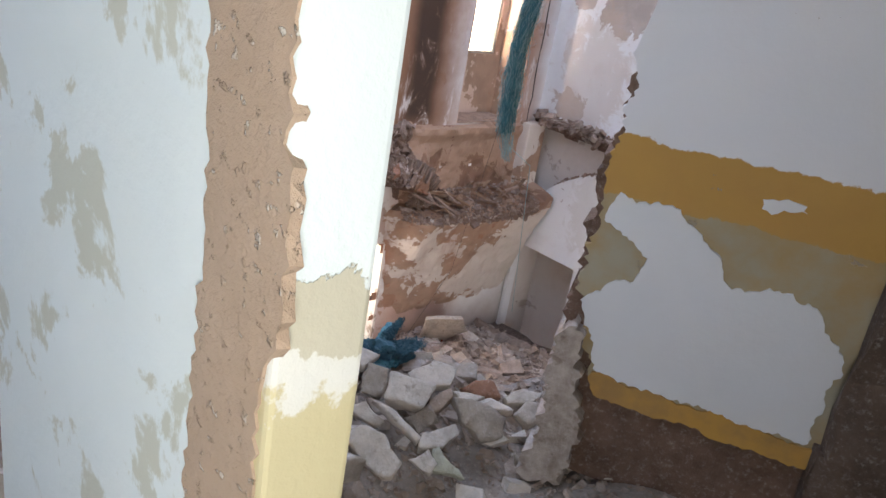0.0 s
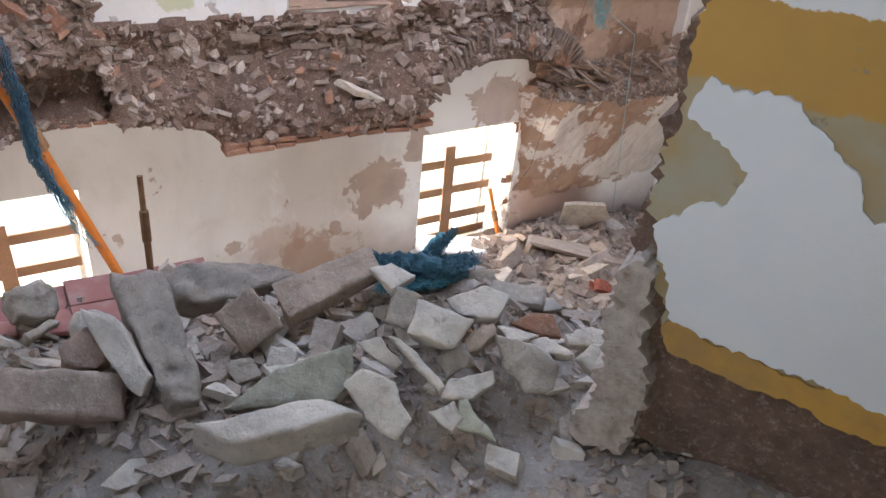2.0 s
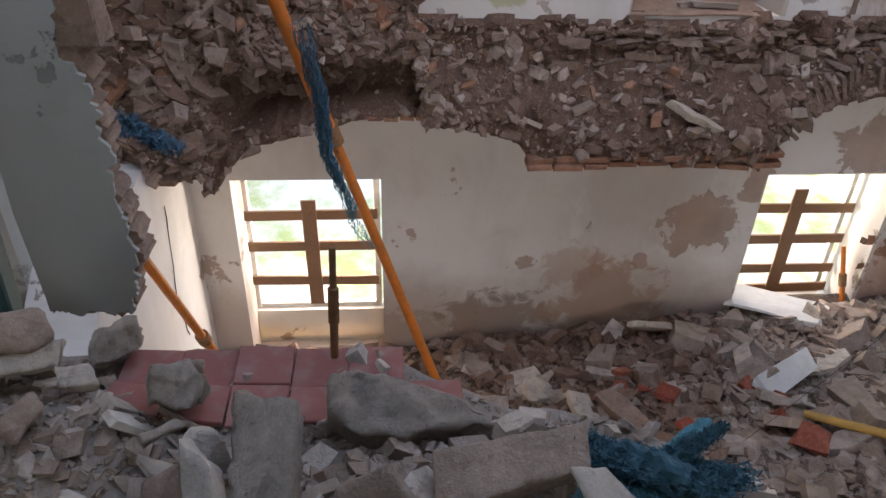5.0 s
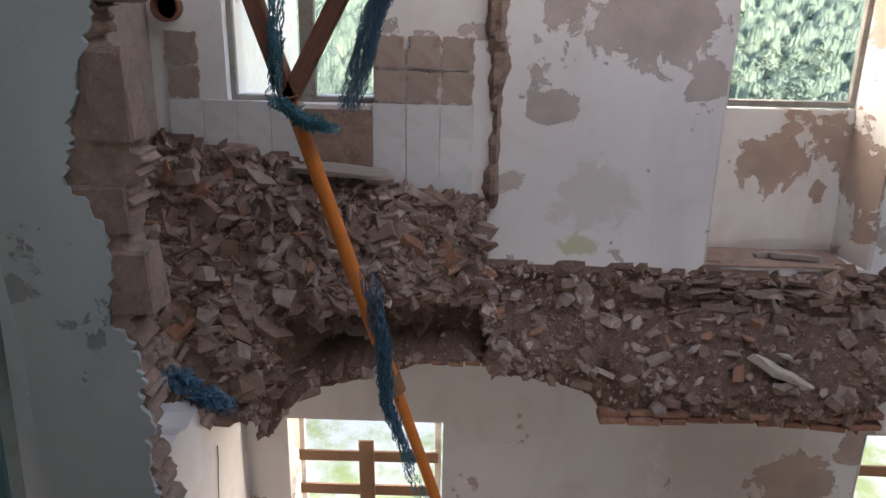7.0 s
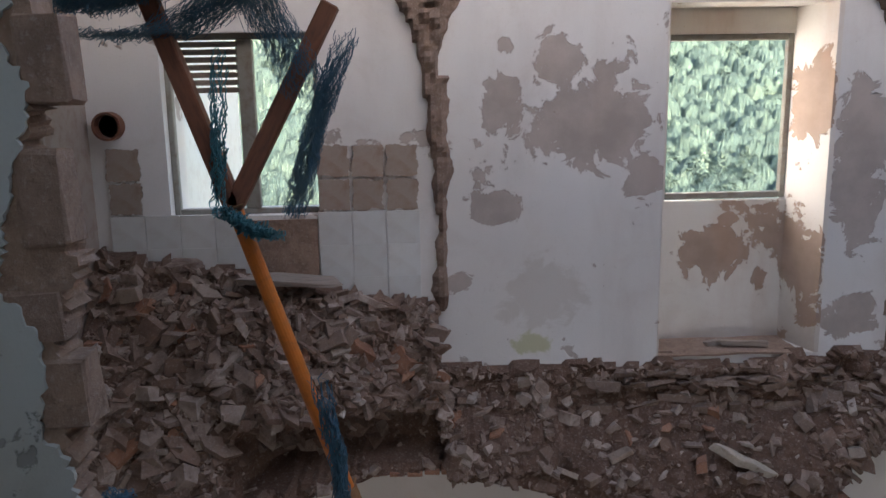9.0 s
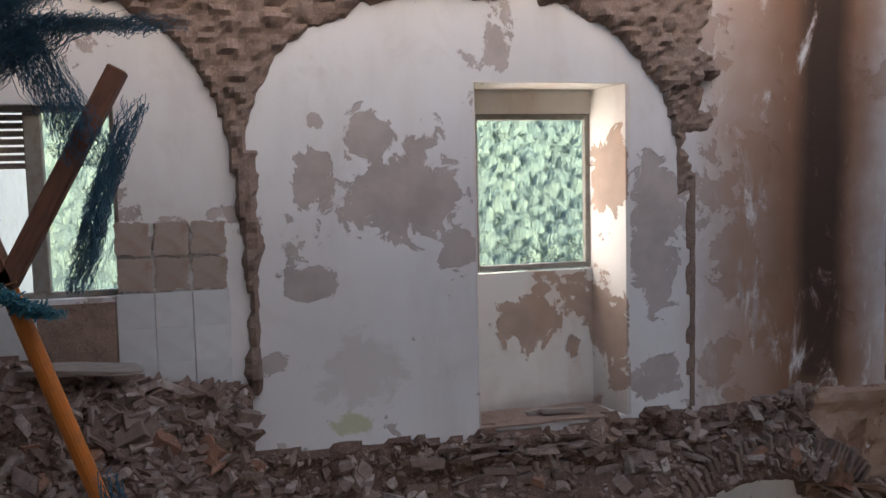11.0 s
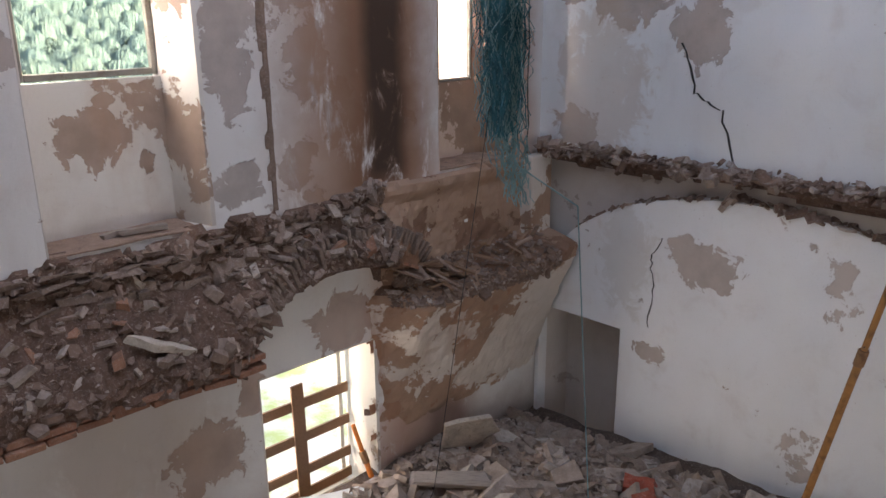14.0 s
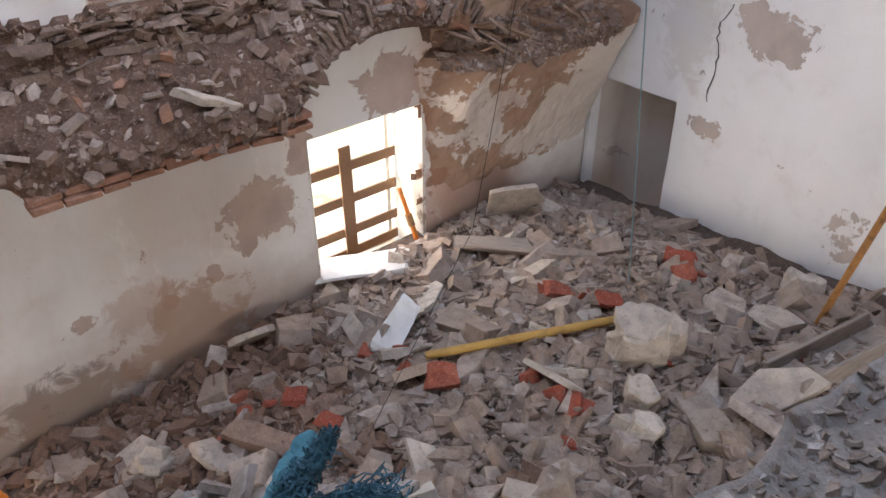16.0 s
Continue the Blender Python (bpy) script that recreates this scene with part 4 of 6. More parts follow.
STONE_PIECES, RED_PIECES, PALE_PIECES, BRICK_PIECES, LEDGE_PIECES = (with_material(CHIPS, m) for m in (m_stone_piece, m_red_piece, m_pale, m_brick, m_ledge_piece))


def joined_chips(name, spots, material, parent, seed):
    """Thousands of small pieces in one mesh. spots: (place, normal, size, flatness)."""
    rnd = random.Random(seed)
    verts, faces = [], []
    for place, normal, size, flat in spots:
        vs, fs = chip_verts(rnd, size, flat)
        q = Vector(normal).to_track_quat("Z", "Y").to_matrix() @ Euler((rnd.gauss(0, 0.4), rnd.gauss(0, 0.4), rnd.uniform(0, 6.28))).to_matrix()
        o = len(verts)
        verts += [Vector(place) + q @ Vector(v) for v in vs]
        faces += [tuple(o + i for i in f) for f in fs]
    me = bpy.data.meshes.new(name)
    me.from_pydata(verts, [], faces)
    me.materials.append(material)
    ob = new(name, me)
    ob.parent = parent
    return tagged(ob, kind="stuff")


def stone_at(parent, name, meshes, place, size, rnd, normal=(0, 0, 1), lean=0.35):
    ob = new(name, rnd.choice(meshes))
    q = Vector(normal).to_track_quat("Z", "Y").to_matrix().to_4x4() @ Euler((rnd.gauss(0, lean), rnd.gauss(0, lean), rnd.uniform(0, 6.28))).to_matrix().to_4x4()
    ob.matrix_world = Matrix.Translation(place) @ q @ Matrix.Scale(size, 4)
    ob.parent = parent
    return ob


def slope(height, x, y, e=0.03):
    return Vector((height(x - e, y) - height(x + e, y), height(x, y - e) - height(x, y + e), 2 * e)).normalized()


rnd = random.Random(5)
heap = thing("rubble_heap", "heap of broken stone, plaster and red tile filling the lower room", "rubble")
spots = []
while len(spots) < 24000:
    x, y = rnd.uniform(-5.95, -1.2), rnd.uniform(1.25, 9.1)
    if rnd.random() > 0.6 + 0.4 * smooth(y, 3.0, 5.0):
        continue
    s = min(0.24, 0.035 + rnd.expovariate(1 / 0.042))
    spots.append(((x, y, pit(x, y) + s * 0.14), slope(pit, x, y), s, rnd.uniform(0.12, 0.45)))
brownish = [q[0][1] + 0.5 * q[0][0] + 1.1 * fbm((q[0][0] * 1.3, q[0][1] * 1.3, 6.0)) < 2.7 or fbm((q[0][0] * 0.9, q[0][1] * 0.9, 2.6)) > 0.42 for q in spots]
joined_chips("rubble_fill", [q for q, k in zip(spots, brownish) if not k], m_stone, heap, 51)
joined_chips("brown_rubble_fill", [q for q, k in zip(spots, brownish) if k], m_brown_stone, heap, 54)
for i in range(300):
    x, y = rnd.uniform(-5.85, -2.2), rnd.uniform(2.8, 9.0)
    s = rnd.uniform(0.12, 0.3) if rnd.random() < 0.7 else rnd.uniform(0.3, 0.42)
    red = rnd.random() < 0.3 * math.exp(-((x + 4.1) ** 2 + (y - 7.3) ** 2) / 1.6) + 0.28 * math.exp(-((x + 4.6) ** 2 + (y - 4.9) ** 2) / 0.7)
    pale = rnd.random() < 0.2
    s = min(s, 0.2) if red else s
    stone_at(heap, "red_tile_shard" if red else "stone", RED_PIECES if red else PALE_PIECES if pale else STONE_PIECES, (x, y, pit(x, y) + s * 0.14), s, rnd, slope(pit, x, y))

deck_heap = thing("rubble_spread", "chips of plaster and stone strewn over the upper floor", "rubble")
spots = []
while len(spots) < 12000:
    x, y = rnd.uniform(-2.25, 0.6), rnd.uniform(1.2, 5.2)
    if x < edge_of_floor(y) + 0.02 or rnd.random() > 0.22 + 0.9 * math.exp(-((x + 1.5) / 0.55) ** 2):
        continue
    s = min(0.09 - 0.055 * smooth(y, 3.8, 4.1), 0.008 + rnd.expovariate(1 / 0.014))
    spots.append(((x, y, deck(x, y) + s * 0.1), slope(deck, x, y), s, rnd.uniform(0.15, 0.6)))
joined_chips("rubble_fill", spots, m_stone, deck_heap, 52)
for i in range(300):
    x, y = rnd.gauss(-1.5, 0.35), rnd.uniform(1.5, 4.6)
    if x < edge_of_floor(y) + 0.06 or x > -0.5 or y > 3.9:
        continue
    s = rnd.uniform(0.05, 0.13)
    stone_at(deck_heap, "stone", PALE_PIECES if rnd.random() < 0.45 else STONE_PIECES, (x, y, deck(x, y) + s * 0.15), s, rnd, slope(deck, x, y))

ledge_heap = thing("rubble_ledge", "stones and mortar lying on the ledge of the fallen vault", "rubble")
def on_ledge(y, z):
    d = west_relief(y, z)
    e = 0.03
    n = Vector((2 * e, west_relief(y - e, z) - west_relief(y + e, z), west_relief(y, z - e) - west_relief(y, z + e))).normalized()
    return (-6.0 + d, y, z), n, d


spots, big = [], 0
while len(spots) < 9500:
    y = rnd.uniform(0.75, 9.0) if rnd.random() < 0.6 else rnd.uniform(0.75, 3.1)
    if y > 7.2:
        z = rnd.uniform(-1.3, -1.0)
    else:
        z = rnd.uniform(ledge_foot(y) + 0.03, ledge_top(y) + 0.02)
    place, n, d = on_ledge(y, z)
    if 1.6 < y < 3.0 and z < ledge_top(y) - 0.58 * (ledge_top(y) - ledge_foot(y)) and rnd.random() < 0.85:
        continue
    if d < 0.03 or (3.1 < y < 6.9 and rnd.random() < 0.45 + 0.5 * fbm((y * 2.2, z * 3.0, 1.1))):
        continue
    n = (n + Vector((0, 0, 0.9))).normalized()
    s = min(0.2, 0.018 + rnd.expovariate(1 / (0.042 if y < 3.0 else 0.028)))
    spots.append((place, n, s, rnd.uniform(0.1, 0.4)))
joined_chips("rubble_fill", spots, m_ledge_stone, ledge_heap, 53)
while big < 300:
    y = rnd.uniform(0.75, 7.2) if rnd.random() < 0.5 else rnd.uniform(0.75, 3.0)
    z = rnd.uniform(ledge_foot(y) + 0.12, ledge_top(y) - 0.02)
    place, n, d = on_ledge(y, z)
    if 1.6 < y < 3.0 and z < ledge_top(y) - 0.58 * (ledge_top(y) - ledge_foot(y)):
        continue
    if d < 0.08:
        continue
    s = rnd.uniform(0.07, 0.17) if y > 3 else rnd.uniform(0.08, 0.22)
    stone_at(ledge_heap, "stone", STONE_PIECES if rnd.random() < 0.3 else BRICK_PIECES if rnd.random() < 0.15 else LEDGE_PIECES, Vector(place) + n * s * 0.08, s, rnd, (n + Vector((0, 0, 0.8))).normalized(), 0.45)
    big += 1
# fallen laths and splinters in the corner nest
for i in range(38):
    y = rnd.uniform(7.25, 8.9)
    d = nest_reach(y) * rnd.uniform(0.2, 1.0)
    b = bmesh.new()
    l = rnd.uniform(0.1, 0.34)
    box(b, (-l / 2, -0.02, -0.008), (l / 2, 0.02, 0.008))
    p = part("splinter", b, m_brown if i % 2 else m_wood, ledge_heap)
    p.matrix_basis = pose(-5.98 + d, y, -1.08 + 0.14 * smooth(y, 7.4, 9.0) + rnd.uniform(-0.06, 0.12), rnd.gauss(0, 18), rnd.gauss(8, 20), rnd.uniform(0, 180))

spots = []
while len(spots) < 900:
    x = rnd.uniform(-5.95, -1.4)
    if rnd.random() < 0.75:
        place, n = (x, 9.3 - rnd.uniform(0.0, 0.11), -0.13 + rnd.gauss(0, 0.03)), Vector((0, -0.3, 1))
    elif lunette_top(x) < -0.34 and x > -5.5:
        place, n = (x, 9.33 + rnd.uniform(-0.03, 0.1), lunette_top(x) + 0.01), Vector((-0.4 if x < -3.6 else 0.4, -0.2, 1))
    else:
        continue
    spots.append((place, n, min(0.17, 0.03 + rnd.expovariate(1 / 0.035)), rnd.uniform(0.12, 0.4)))
strip_heap = thing("rubble_strip", "stones and dust lying along the ledge of the end wall", "rubble")
joined_chips("rubble_fill", spots, m_ledge_stone, strip_heap, 55)

for i in range(90):
    x, s = rnd.uniform(-5.9, -1.6), rnd.uniform(0.06, 0.2)
    stone_at(strip_heap, "stone", LEDGE_PIECES if i % 3 else STONE_PIECES, (x, 9.28 - rnd.uniform(0, 0.09), -0.12 + rnd.gauss(0, 0.035)), s, rnd, (0, -0.35, 1))

# courses of thin brick along the broken edge, and the stone arch over the far window
vault_edge = thing("brick_edge", "double course of thin bricks at the lip of the broken vault", "brickwork")
for course in range(2):
    y = 3.75
    while y < 5.6:
        l = rnd.uniform(0.16, 0.27)
        b = bmesh.new()
        box(b, (-0.09, 0, -0.022), (0.06, l - 0.012, 0.022))
        p = part("brick", bevelled(b, 0.005), m_brick, vault_edge)
        p.matrix_basis = pose(-5.49 + rnd.uniform(-0.03, 0.03) - 0.02 * course, y, ledge_foot(y + l / 2) - 0.02 + course * 0.05, rnd.gauss(0, 1.5), rnd.gauss(0, 4), rnd.gauss(0, 2))
        y += l
for centre, half, spring, rise, a0, a1, out in ((2.68, 1.08, -1.22, 0.34, 12, 165, 0.36), (6.6, 1.1, -1.36, 0.57, 40, 172, 0.13)):
    k = 26
    for i in range(k):
        a = radians(a0 + (a1 - a0) * i / (k - 1))
        y = centre + half * math.cos(a)
        z = arch(y, centre, half, spring, rise, 2.4 if centre < 4 else 2.0)
        b = bmesh.new()
        box(b, (-0.09, -0.05, -0.012), (0.09, 0.05, 0.016))
        p = part("brick", bevelled(b, 0.004), m_brick, vault_edge)
        p.matrix_basis = pose(-6.0 + out + rnd.uniform(-0.03, 0.03), y, z + 0.02, math.degrees(math.atan2(rise * math.sin(a + 0.02) - rise * math.sin(a - 0.02), half * math.cos(a + 0.02) - half * math.cos(a - 0.02))) % 180, 0, 0)
courses = thing("stone_courses", "thin courses of flat rubble stone under the window niche", "masonry")
z = -0.33
while z > -0.6:
    high, y = rnd.uniform(0.035, 0.08), 3.9 + rnd.uniform(0, 0.5)
    while y < 6.7 - 1.5 * (-0.33 - z):
        l = rnd.uniform(0.05, 0.26)
        if rnd.random() < 0.74:
            b = bmesh.new()
            t = high * rnd.uniform(0.55, 1.15)
            box(b, (-0.1, 0.005, -t / 2 + 0.005), (0.045, l - 0.005, t / 2 - 0.004))
            for v in b.verts:
                v.co += Vector((rnd.uniform(-0.025, 0.02), rnd.uniform(-0.02, 0.02), rnd.uniform(-0.016, 0.016)))
            p = part("stone", b, m_course, courses)
            p.matrix_basis = pose(-6.0 + max(0.03, west_relief(y + l / 2, z)) + rnd.uniform(-0.035, 0.015), y, z - high / 2 + 0.1 * smooth(y, 6.4, 7.2) + rnd.gauss(0, 0.008), rnd.gauss(0, 4), 0, rnd.gauss(0, 7))
        y += l
    z -= high
relief_arch = thing("relief_arch", "arch of thin upright stones in the broken wall over the window", "brickwork")
for i in range(34):
    a = radians(36 + 112 * i / 33)
    y, z = 6.72 + 1.2 * math.cos(a), -1.42 + 0.84 * math.sin(a)
    b = bmesh.new()
    box(b, (-0.08, -0.016, -0.1), (0.03, 0.016, rnd.uniform(0.07, 0.11)))
    bevelled(b, 0.006)
    p = part("stone", b, m_course, relief_arch)
    p.matrix_basis = pose(-6.0 + max(0.06, west_relief(y, z)) + rnd.uniform(-0.015, 0.02), y, z, (math.degrees(a) - 90) * 0.8 + rnd.gauss(0, 5), 0, 0)

# ---------------------------------------------------------------- large blocks on the upper floor
def slab_bm(l, w, h, seed, sides=0):
    r = random.Random(seed)
    b = bmesh.new()
    if sides:
        ring = []
        for i in range(sides):
            a = 6.2832 * (i + r.uniform(-0.36, 0.36)) / sides
            q = r.uniform(0.85, 1.15)
            ring.append((l / 2 * math.cos(a) * q, w / 2 * math.sin(a) * q))
        lo = [b.verts.new((x, y, -h / 2)) for x, y in ring]
        hi = [b.verts.new((x * 0.95, y * 0.95, h / 2)) for x, y in ring]
        b.faces.new(lo[::-1])
        b.faces.new(hi)
        for i in range(sides):
            b.faces.new((lo[i], lo[(i + 1) % sides], hi[(i + 1) % sides], hi[i]))
    else:
        box(b, (-l / 2, -w / 2, -h / 2), (l / 2, w / 2, h / 2))
        for v in b.verts:
            v.co += Vector((r.uniform(-0.13, 0.07) * l * (1 if v.co.x > 0 else -1), r.uniform(-0.16, 0.1) * w * (1 if v.co.y > 0 else -1), r.uniform(-0.14, 0.14) * h))
    bmesh.ops.bevel(b, geom=b.edges[:], offset=min(h, w) * 0.06, segments=1, affect="EDGES")
    bmesh.ops.subdivide_edges(b, edges=[e for e in b.edges if e.calc_length() > 0.05], cuts=2, use_grid_fill=True)
    for v in b.verts:
        q = v.co * 5 + Vector((seed, seed, 0))
        v.co += Vector((fbm(q), fbm(q + Vector((0, 7, 0))), fbm(q + Vector((0, 0, 7))))) * 0.22 * min(h, 0.4)
    for v in b.verts:
        v.co += Vector((fbm(v.co * 16 + Vector((seed, 0, 0))), fbm(v.co * 16 + Vector((0, seed, 0))), fbm(v.co * 16 + Vector((0, 0, seed))))) * 0.013
    return b


def block(name, label, material, x, y, z, l, w, h, yaw, rx=0, ry=0, sides=0, group="", category="rubble block"):
    seed = int(abs(x * 131 + y * 71 + z * 37) * 10) % 997
    if material is m_pale and not sides:
        sides, l, w, h = 5 + seed % 3, l * 1.12, w * 1.15, h * 0.85
    return solid(name, slab_bm(l, w, h, seed, sides), material, label, category, group=group, at=pose(x, y, z, rx, ry, yaw))


def slab(name, label, material, at, h, outline):
    """A broken slab: a many-cornered plate with chipped edges and a rough face."""
    r = random.Random(label + name + str(len(bpy.data.objects)))
    b = bmesh.new()
    lo = [b.verts.new((x * r.uniform(0.9, 1.06), y * r.uniform(0.9, 1.06), -h / 2)) for x, y in outline]
    hi = [b.verts.new((x, y, h / 2)) for x, y in outline]
    n = len(outline)
    b.faces.new(lo[::-1])
    b.faces.new(hi)
    for i in range(n):
        b.faces.new((lo[i], lo[(i + 1) % n], hi[(i + 1) % n], hi[i]))
    bmesh.ops.bevel(b, geom=b.edges[:], offset=h * 0.07, segments=1, affect="EDGES")
    bmesh.ops.triangulate(b, faces=[f for f in b.faces if len(f.verts) > 4])
    for k in range(3):
        bmesh.ops.subdivide_edges(b, edges=[e for e in b.edges if e.calc_length() > 0.022], cuts=1, use_grid_fill=True)
    rough = 0.02 if material is m_mortar else 0.009
    o = Vector((r.uniform(0, 50), 0, 0))
    for v in b.verts:
        q = v.co * 17 + o
        v.co += Vector((fbm(q), fbm(q + Vector((0, 9, 0))), fbm(q + Vector((0, 0, 9))))) * rough
    return solid(name, b, material, label, "rubble block", group="blocks on the upper floor", smooth=True, at=at)


slab("stone_block", "long pale squared stone lying on the upper floor", m_pale, pose(-1.02, 2.66, 0.25, 10, -2, 83), 0.11, [(-0.11, -0.04), (0.2, -0.04), (0.11, 0.04), (-0.2, 0.04)])
slab("clay_block", "dusty brown clay block lying on the rubble", m_clay_dusty, pose(-1.41, 2.21, 0.20, -38, -14, -103), 0.13, [(0.17, 0.06), (-0.16, 0.06), (-0.15, -0.06), (0.14, -0.06)])
slab("plaster_slab", "pale plaster slab leaning on its edge", m_pale, pose(-1.40, 2.38, 0.28, -32, -22, -165), 0.045, [(-0.07, 0.03), (-0.12, 0.01), (-0.09, -0.03), (0.1, -0.04), (0.19, 0.03)])
slab("mortar_block", "grey mortar-covered block leaning on end", m_mortar, pose(-1.42, 2.48, 0.25, 1, 14, -1), 0.1, [(0.03, -0.06), (0.19, -0.03), (0.2, 0.05), (0.12, 0.06), (-0.26, 0.06), (-0.28, -0.08)])
slab("clay_slab", "square dusty clay slab propped on rubble", m_clay_dusty, pose(-1.43, 2.72, 0.28, -32, -41, -151), 0.07, [(-0.07, 0.07), (-0.07, -0.07), (0.07, -0.06), (0.07, 0.07)])
slab("clay_slab", "reddish-brown clay slab tilted over the rubble", m_clay_dusty, pose(-1.52, 3.00, 0.27, -13, 8, -79), 0.065, [(0.18, 0.06), (-0.16, 0.06), (-0.18, -0.04), (0.16, -0.08)])
slab("olive_slab", "olive-painted plaster slab lying on rubble", m_green, pose(-1.17, 2.80, 0.24, -45, 1, -109), 0.04, [(-0.06, 0.06), (-0.12, 0.0), (-0.11, -0.09), (0.07, -0.04), (0.23, 0.06)])
slab("plaster_slab", "smooth oval slab of pale plaster on edge", m_pale, pose(-1.00, 2.92, 0.26, -31, -34, -159), 0.05, [(-0.02, 0.05), (-0.1, 0.02), (-0.08, -0.04), (0.02, -0.06), (0.1, -0.02), (0.09, 0.05)])
slab("plaster_slab", "thick squared slab of pale plaster on rubble", m_pale, pose(-1.16, 3.18, 0.31, 34, 8, 45), 0.06, [(-0.07, -0.06), (0.06, -0.05), (0.09, 0.05), (-0.08, 0.05)])
slab("plaster_slab", "flat rounded slab of pale plaster on rubble", m_pale, pose(-1.23, 3.36, 0.28, 21, -13, 84), 0.05, [(-0.07, -0.01), (0.02, -0.07), (0.1, -0.01), (0.04, 0.05), (-0.08, 0.05)])
slab("plaster_slab", "narrow pale strip of plaster on edge", m_pale, pose(-1.08, 3.07, 0.28, -32, -26, -156), 0.05, [(-0.1, 0.01), (-0.1, -0.01), (0.08, -0.01), (0.11, 0.01)])
slab("plaster_slab", "pale broken slab of plaster lying on rubble", m_pale, pose(-1.15, 3.00, 0.28, -39, -25, -144), 0.04, [(-0.05, 0.02), (-0.06, -0.01), (0.04, -0.03), (0.07, 0.02)])
slab("plaster_slab", "pale broken slab of plaster lying on rubble", m_pale, pose(-0.98, 3.18, 0.23, 33, -13, 72), 0.05, [(-0.0, -0.03), (0.07, -0.01), (0.07, 0.03), (-0.05, 0.03), (-0.08, -0.02)])
slab("plaster_slab", "pale broken slab of plaster lying on rubble", m_pale, pose(-0.94, 3.10, 0.19, 32, -16, 79), 0.03, [(-0.01, -0.04), (0.03, -0.02), (0.03, 0.03), (-0.05, 0.03)])
slab("olive_slab", "olive-edged wedge of plaster on rubble", m_green, pose(-0.92, 3.15, 0.19, 30, 28, 14), 0.03, [(0.0, -0.05), (0.09, 0.02), (-0.04, 0.02), (-0.05, -0.0)])
slab("mortar_slab", "grey mortar slab tilted on rubble", m_grey, pose(-0.97, 3.37, 0.25, 50, 3, 45), 0.06, [(-0.07, -0.02), (0.01, -0.08), (0.08, -0.05), (0.08, 0.03), (0.01, 0.06), (-0.11, 0.06)])
slab("red_slab", "reddish clay slab among pale plaster", m_brick, pose(-1.09, 3.48, 0.27, -39, -9, -144), 0.04, [(-0.02, 0.03), (-0.08, -0.0), (-0.03, -0.05), (0.04, -0.02), (0.08, 0.03)])
slab("plaster_slab", "pale broken slab of plaster lying on rubble", m_pale, pose(-0.99, 3.59, 0.26, 24, -18, 78), 0.05, [(-0.06, -0.0), (0.02, -0.04), (0.08, -0.02), (0.02, 0.03), (-0.06, 0.03)])
slab("plaster_slab", "pale broken slab of plaster lying on rubble", m_pale, pose(-0.93, 3.59, 0.23, 27, -37, 91), 0.06, [(-0.04, -0.03), (0.02, -0.05), (0.05, 0.0), (0.02, 0.04), (-0.05, 0.04)])
slab("plaster_slab", "pale broken slab of plaster lying on rubble", m_pale, pose(-1.00, 3.45, 0.26, 18, 9, 21), 0.03, [(0.01, -0.03), (0.07, 0.03), (-0.02, 0.03), (-0.06, -0.02)])
slab("plaster_slab", "pale broken slab of plaster lying on rubble", m_pale, pose(-1.07, 3.39, 0.28, -13, 8, -100), 0.025, [(0.02, 0.03), (-0.06, 0.03), (-0.0, -0.02), (0.05, -0.04)])
slab("plaster_slab", "pale squared slab standing by the partition", m_pale, pose(-0.71, 3.63, 0.18, 60, -4, 36), 0.06, [(-0.04, -0.06), (0.06, -0.05), (0.06, 0.05), (-0.08, 0.05)])
slab("mortar_slab", "broad flat slab of old mortar on the rubble crest", m_mortar, pose(-1.82, 2.77, 0.12, -14, 4, -86), 0.12, [(0.19, 0.0), (0.04, 0.09), (-0.22, 0.09), (-0.19, 0.03), (0.02, -0.1), (0.16, -0.12)])
slab("mortar_block", "grey mortar block near the floor edge", m_mortar, pose(-1.90, 2.20, 0.17, -45, -5, -92), 0.08, [(0.07, 0.05), (-0.05, 0.05), (-0.07, -0.02), (-0.02, -0.06), (0.07, -0.03)])
slab("clay_block", "brown clay building block lying on rubble", m_clay_dusty, pose(-1.10, 3.28, 0.27, -23, 20, -88), 0.05, [(0.09, 0.02), (-0.05, 0.02), (-0.07, -0.02), (0.03, -0.03)])
slab("mortar_slab", "grey mortar lump lying on rubble", m_grey, pose(-1.30, 3.14, 0.29, 16, -48, 130), 0.04, [(-0.05, 0.04), (-0.06, -0.04), (0.05, -0.05), (0.06, 0.04)])
slab("clay_block", "dark brown clay block behind a leaning slab", m_brown, pose(-1.50, 2.29, 0.24, 17, 37, 29), 0.09, [(0.0, -0.06), (0.06, -0.0), (0.05, 0.05), (-0.06, 0.05), (-0.05, -0.04)])
slab("plaster_slab", "pale broken slab of plaster lying on rubble", m_pale, pose(-1.42, 3.16, 0.32, -14, -14, -161), 0.03, [(-0.04, 0.04), (-0.05, -0.05), (0.03, -0.03), (0.06, 0.04)])
slab("mortar_slab", "grey mortar lump lying on rubble", m_grey, pose(-0.83, 3.51, 0.13, 16, -12, 77), 0.05, [(-0.05, -0.02), (0.06, -0.03), (0.06, 0.02), (-0.06, 0.02)])
slab("mortar_slab", "long grey slab lying in fine rubble", m_grey, pose(-1.34, 3.59, 0.18, -12, 0, -132), 0.04, [(0.09, 0.04), (-0.09, 0.04), (-0.09, -0.05), (0.09, -0.04)])
slab("plaster_slab", "pale broken slab of plaster lying on rubble", m_pale, pose(-1.31, 2.77, 0.22, 34, 7, 63), 0.04, [(-0.04, -0.03), (0.04, -0.03), (0.04, 0.03), (-0.04, 0.03)])
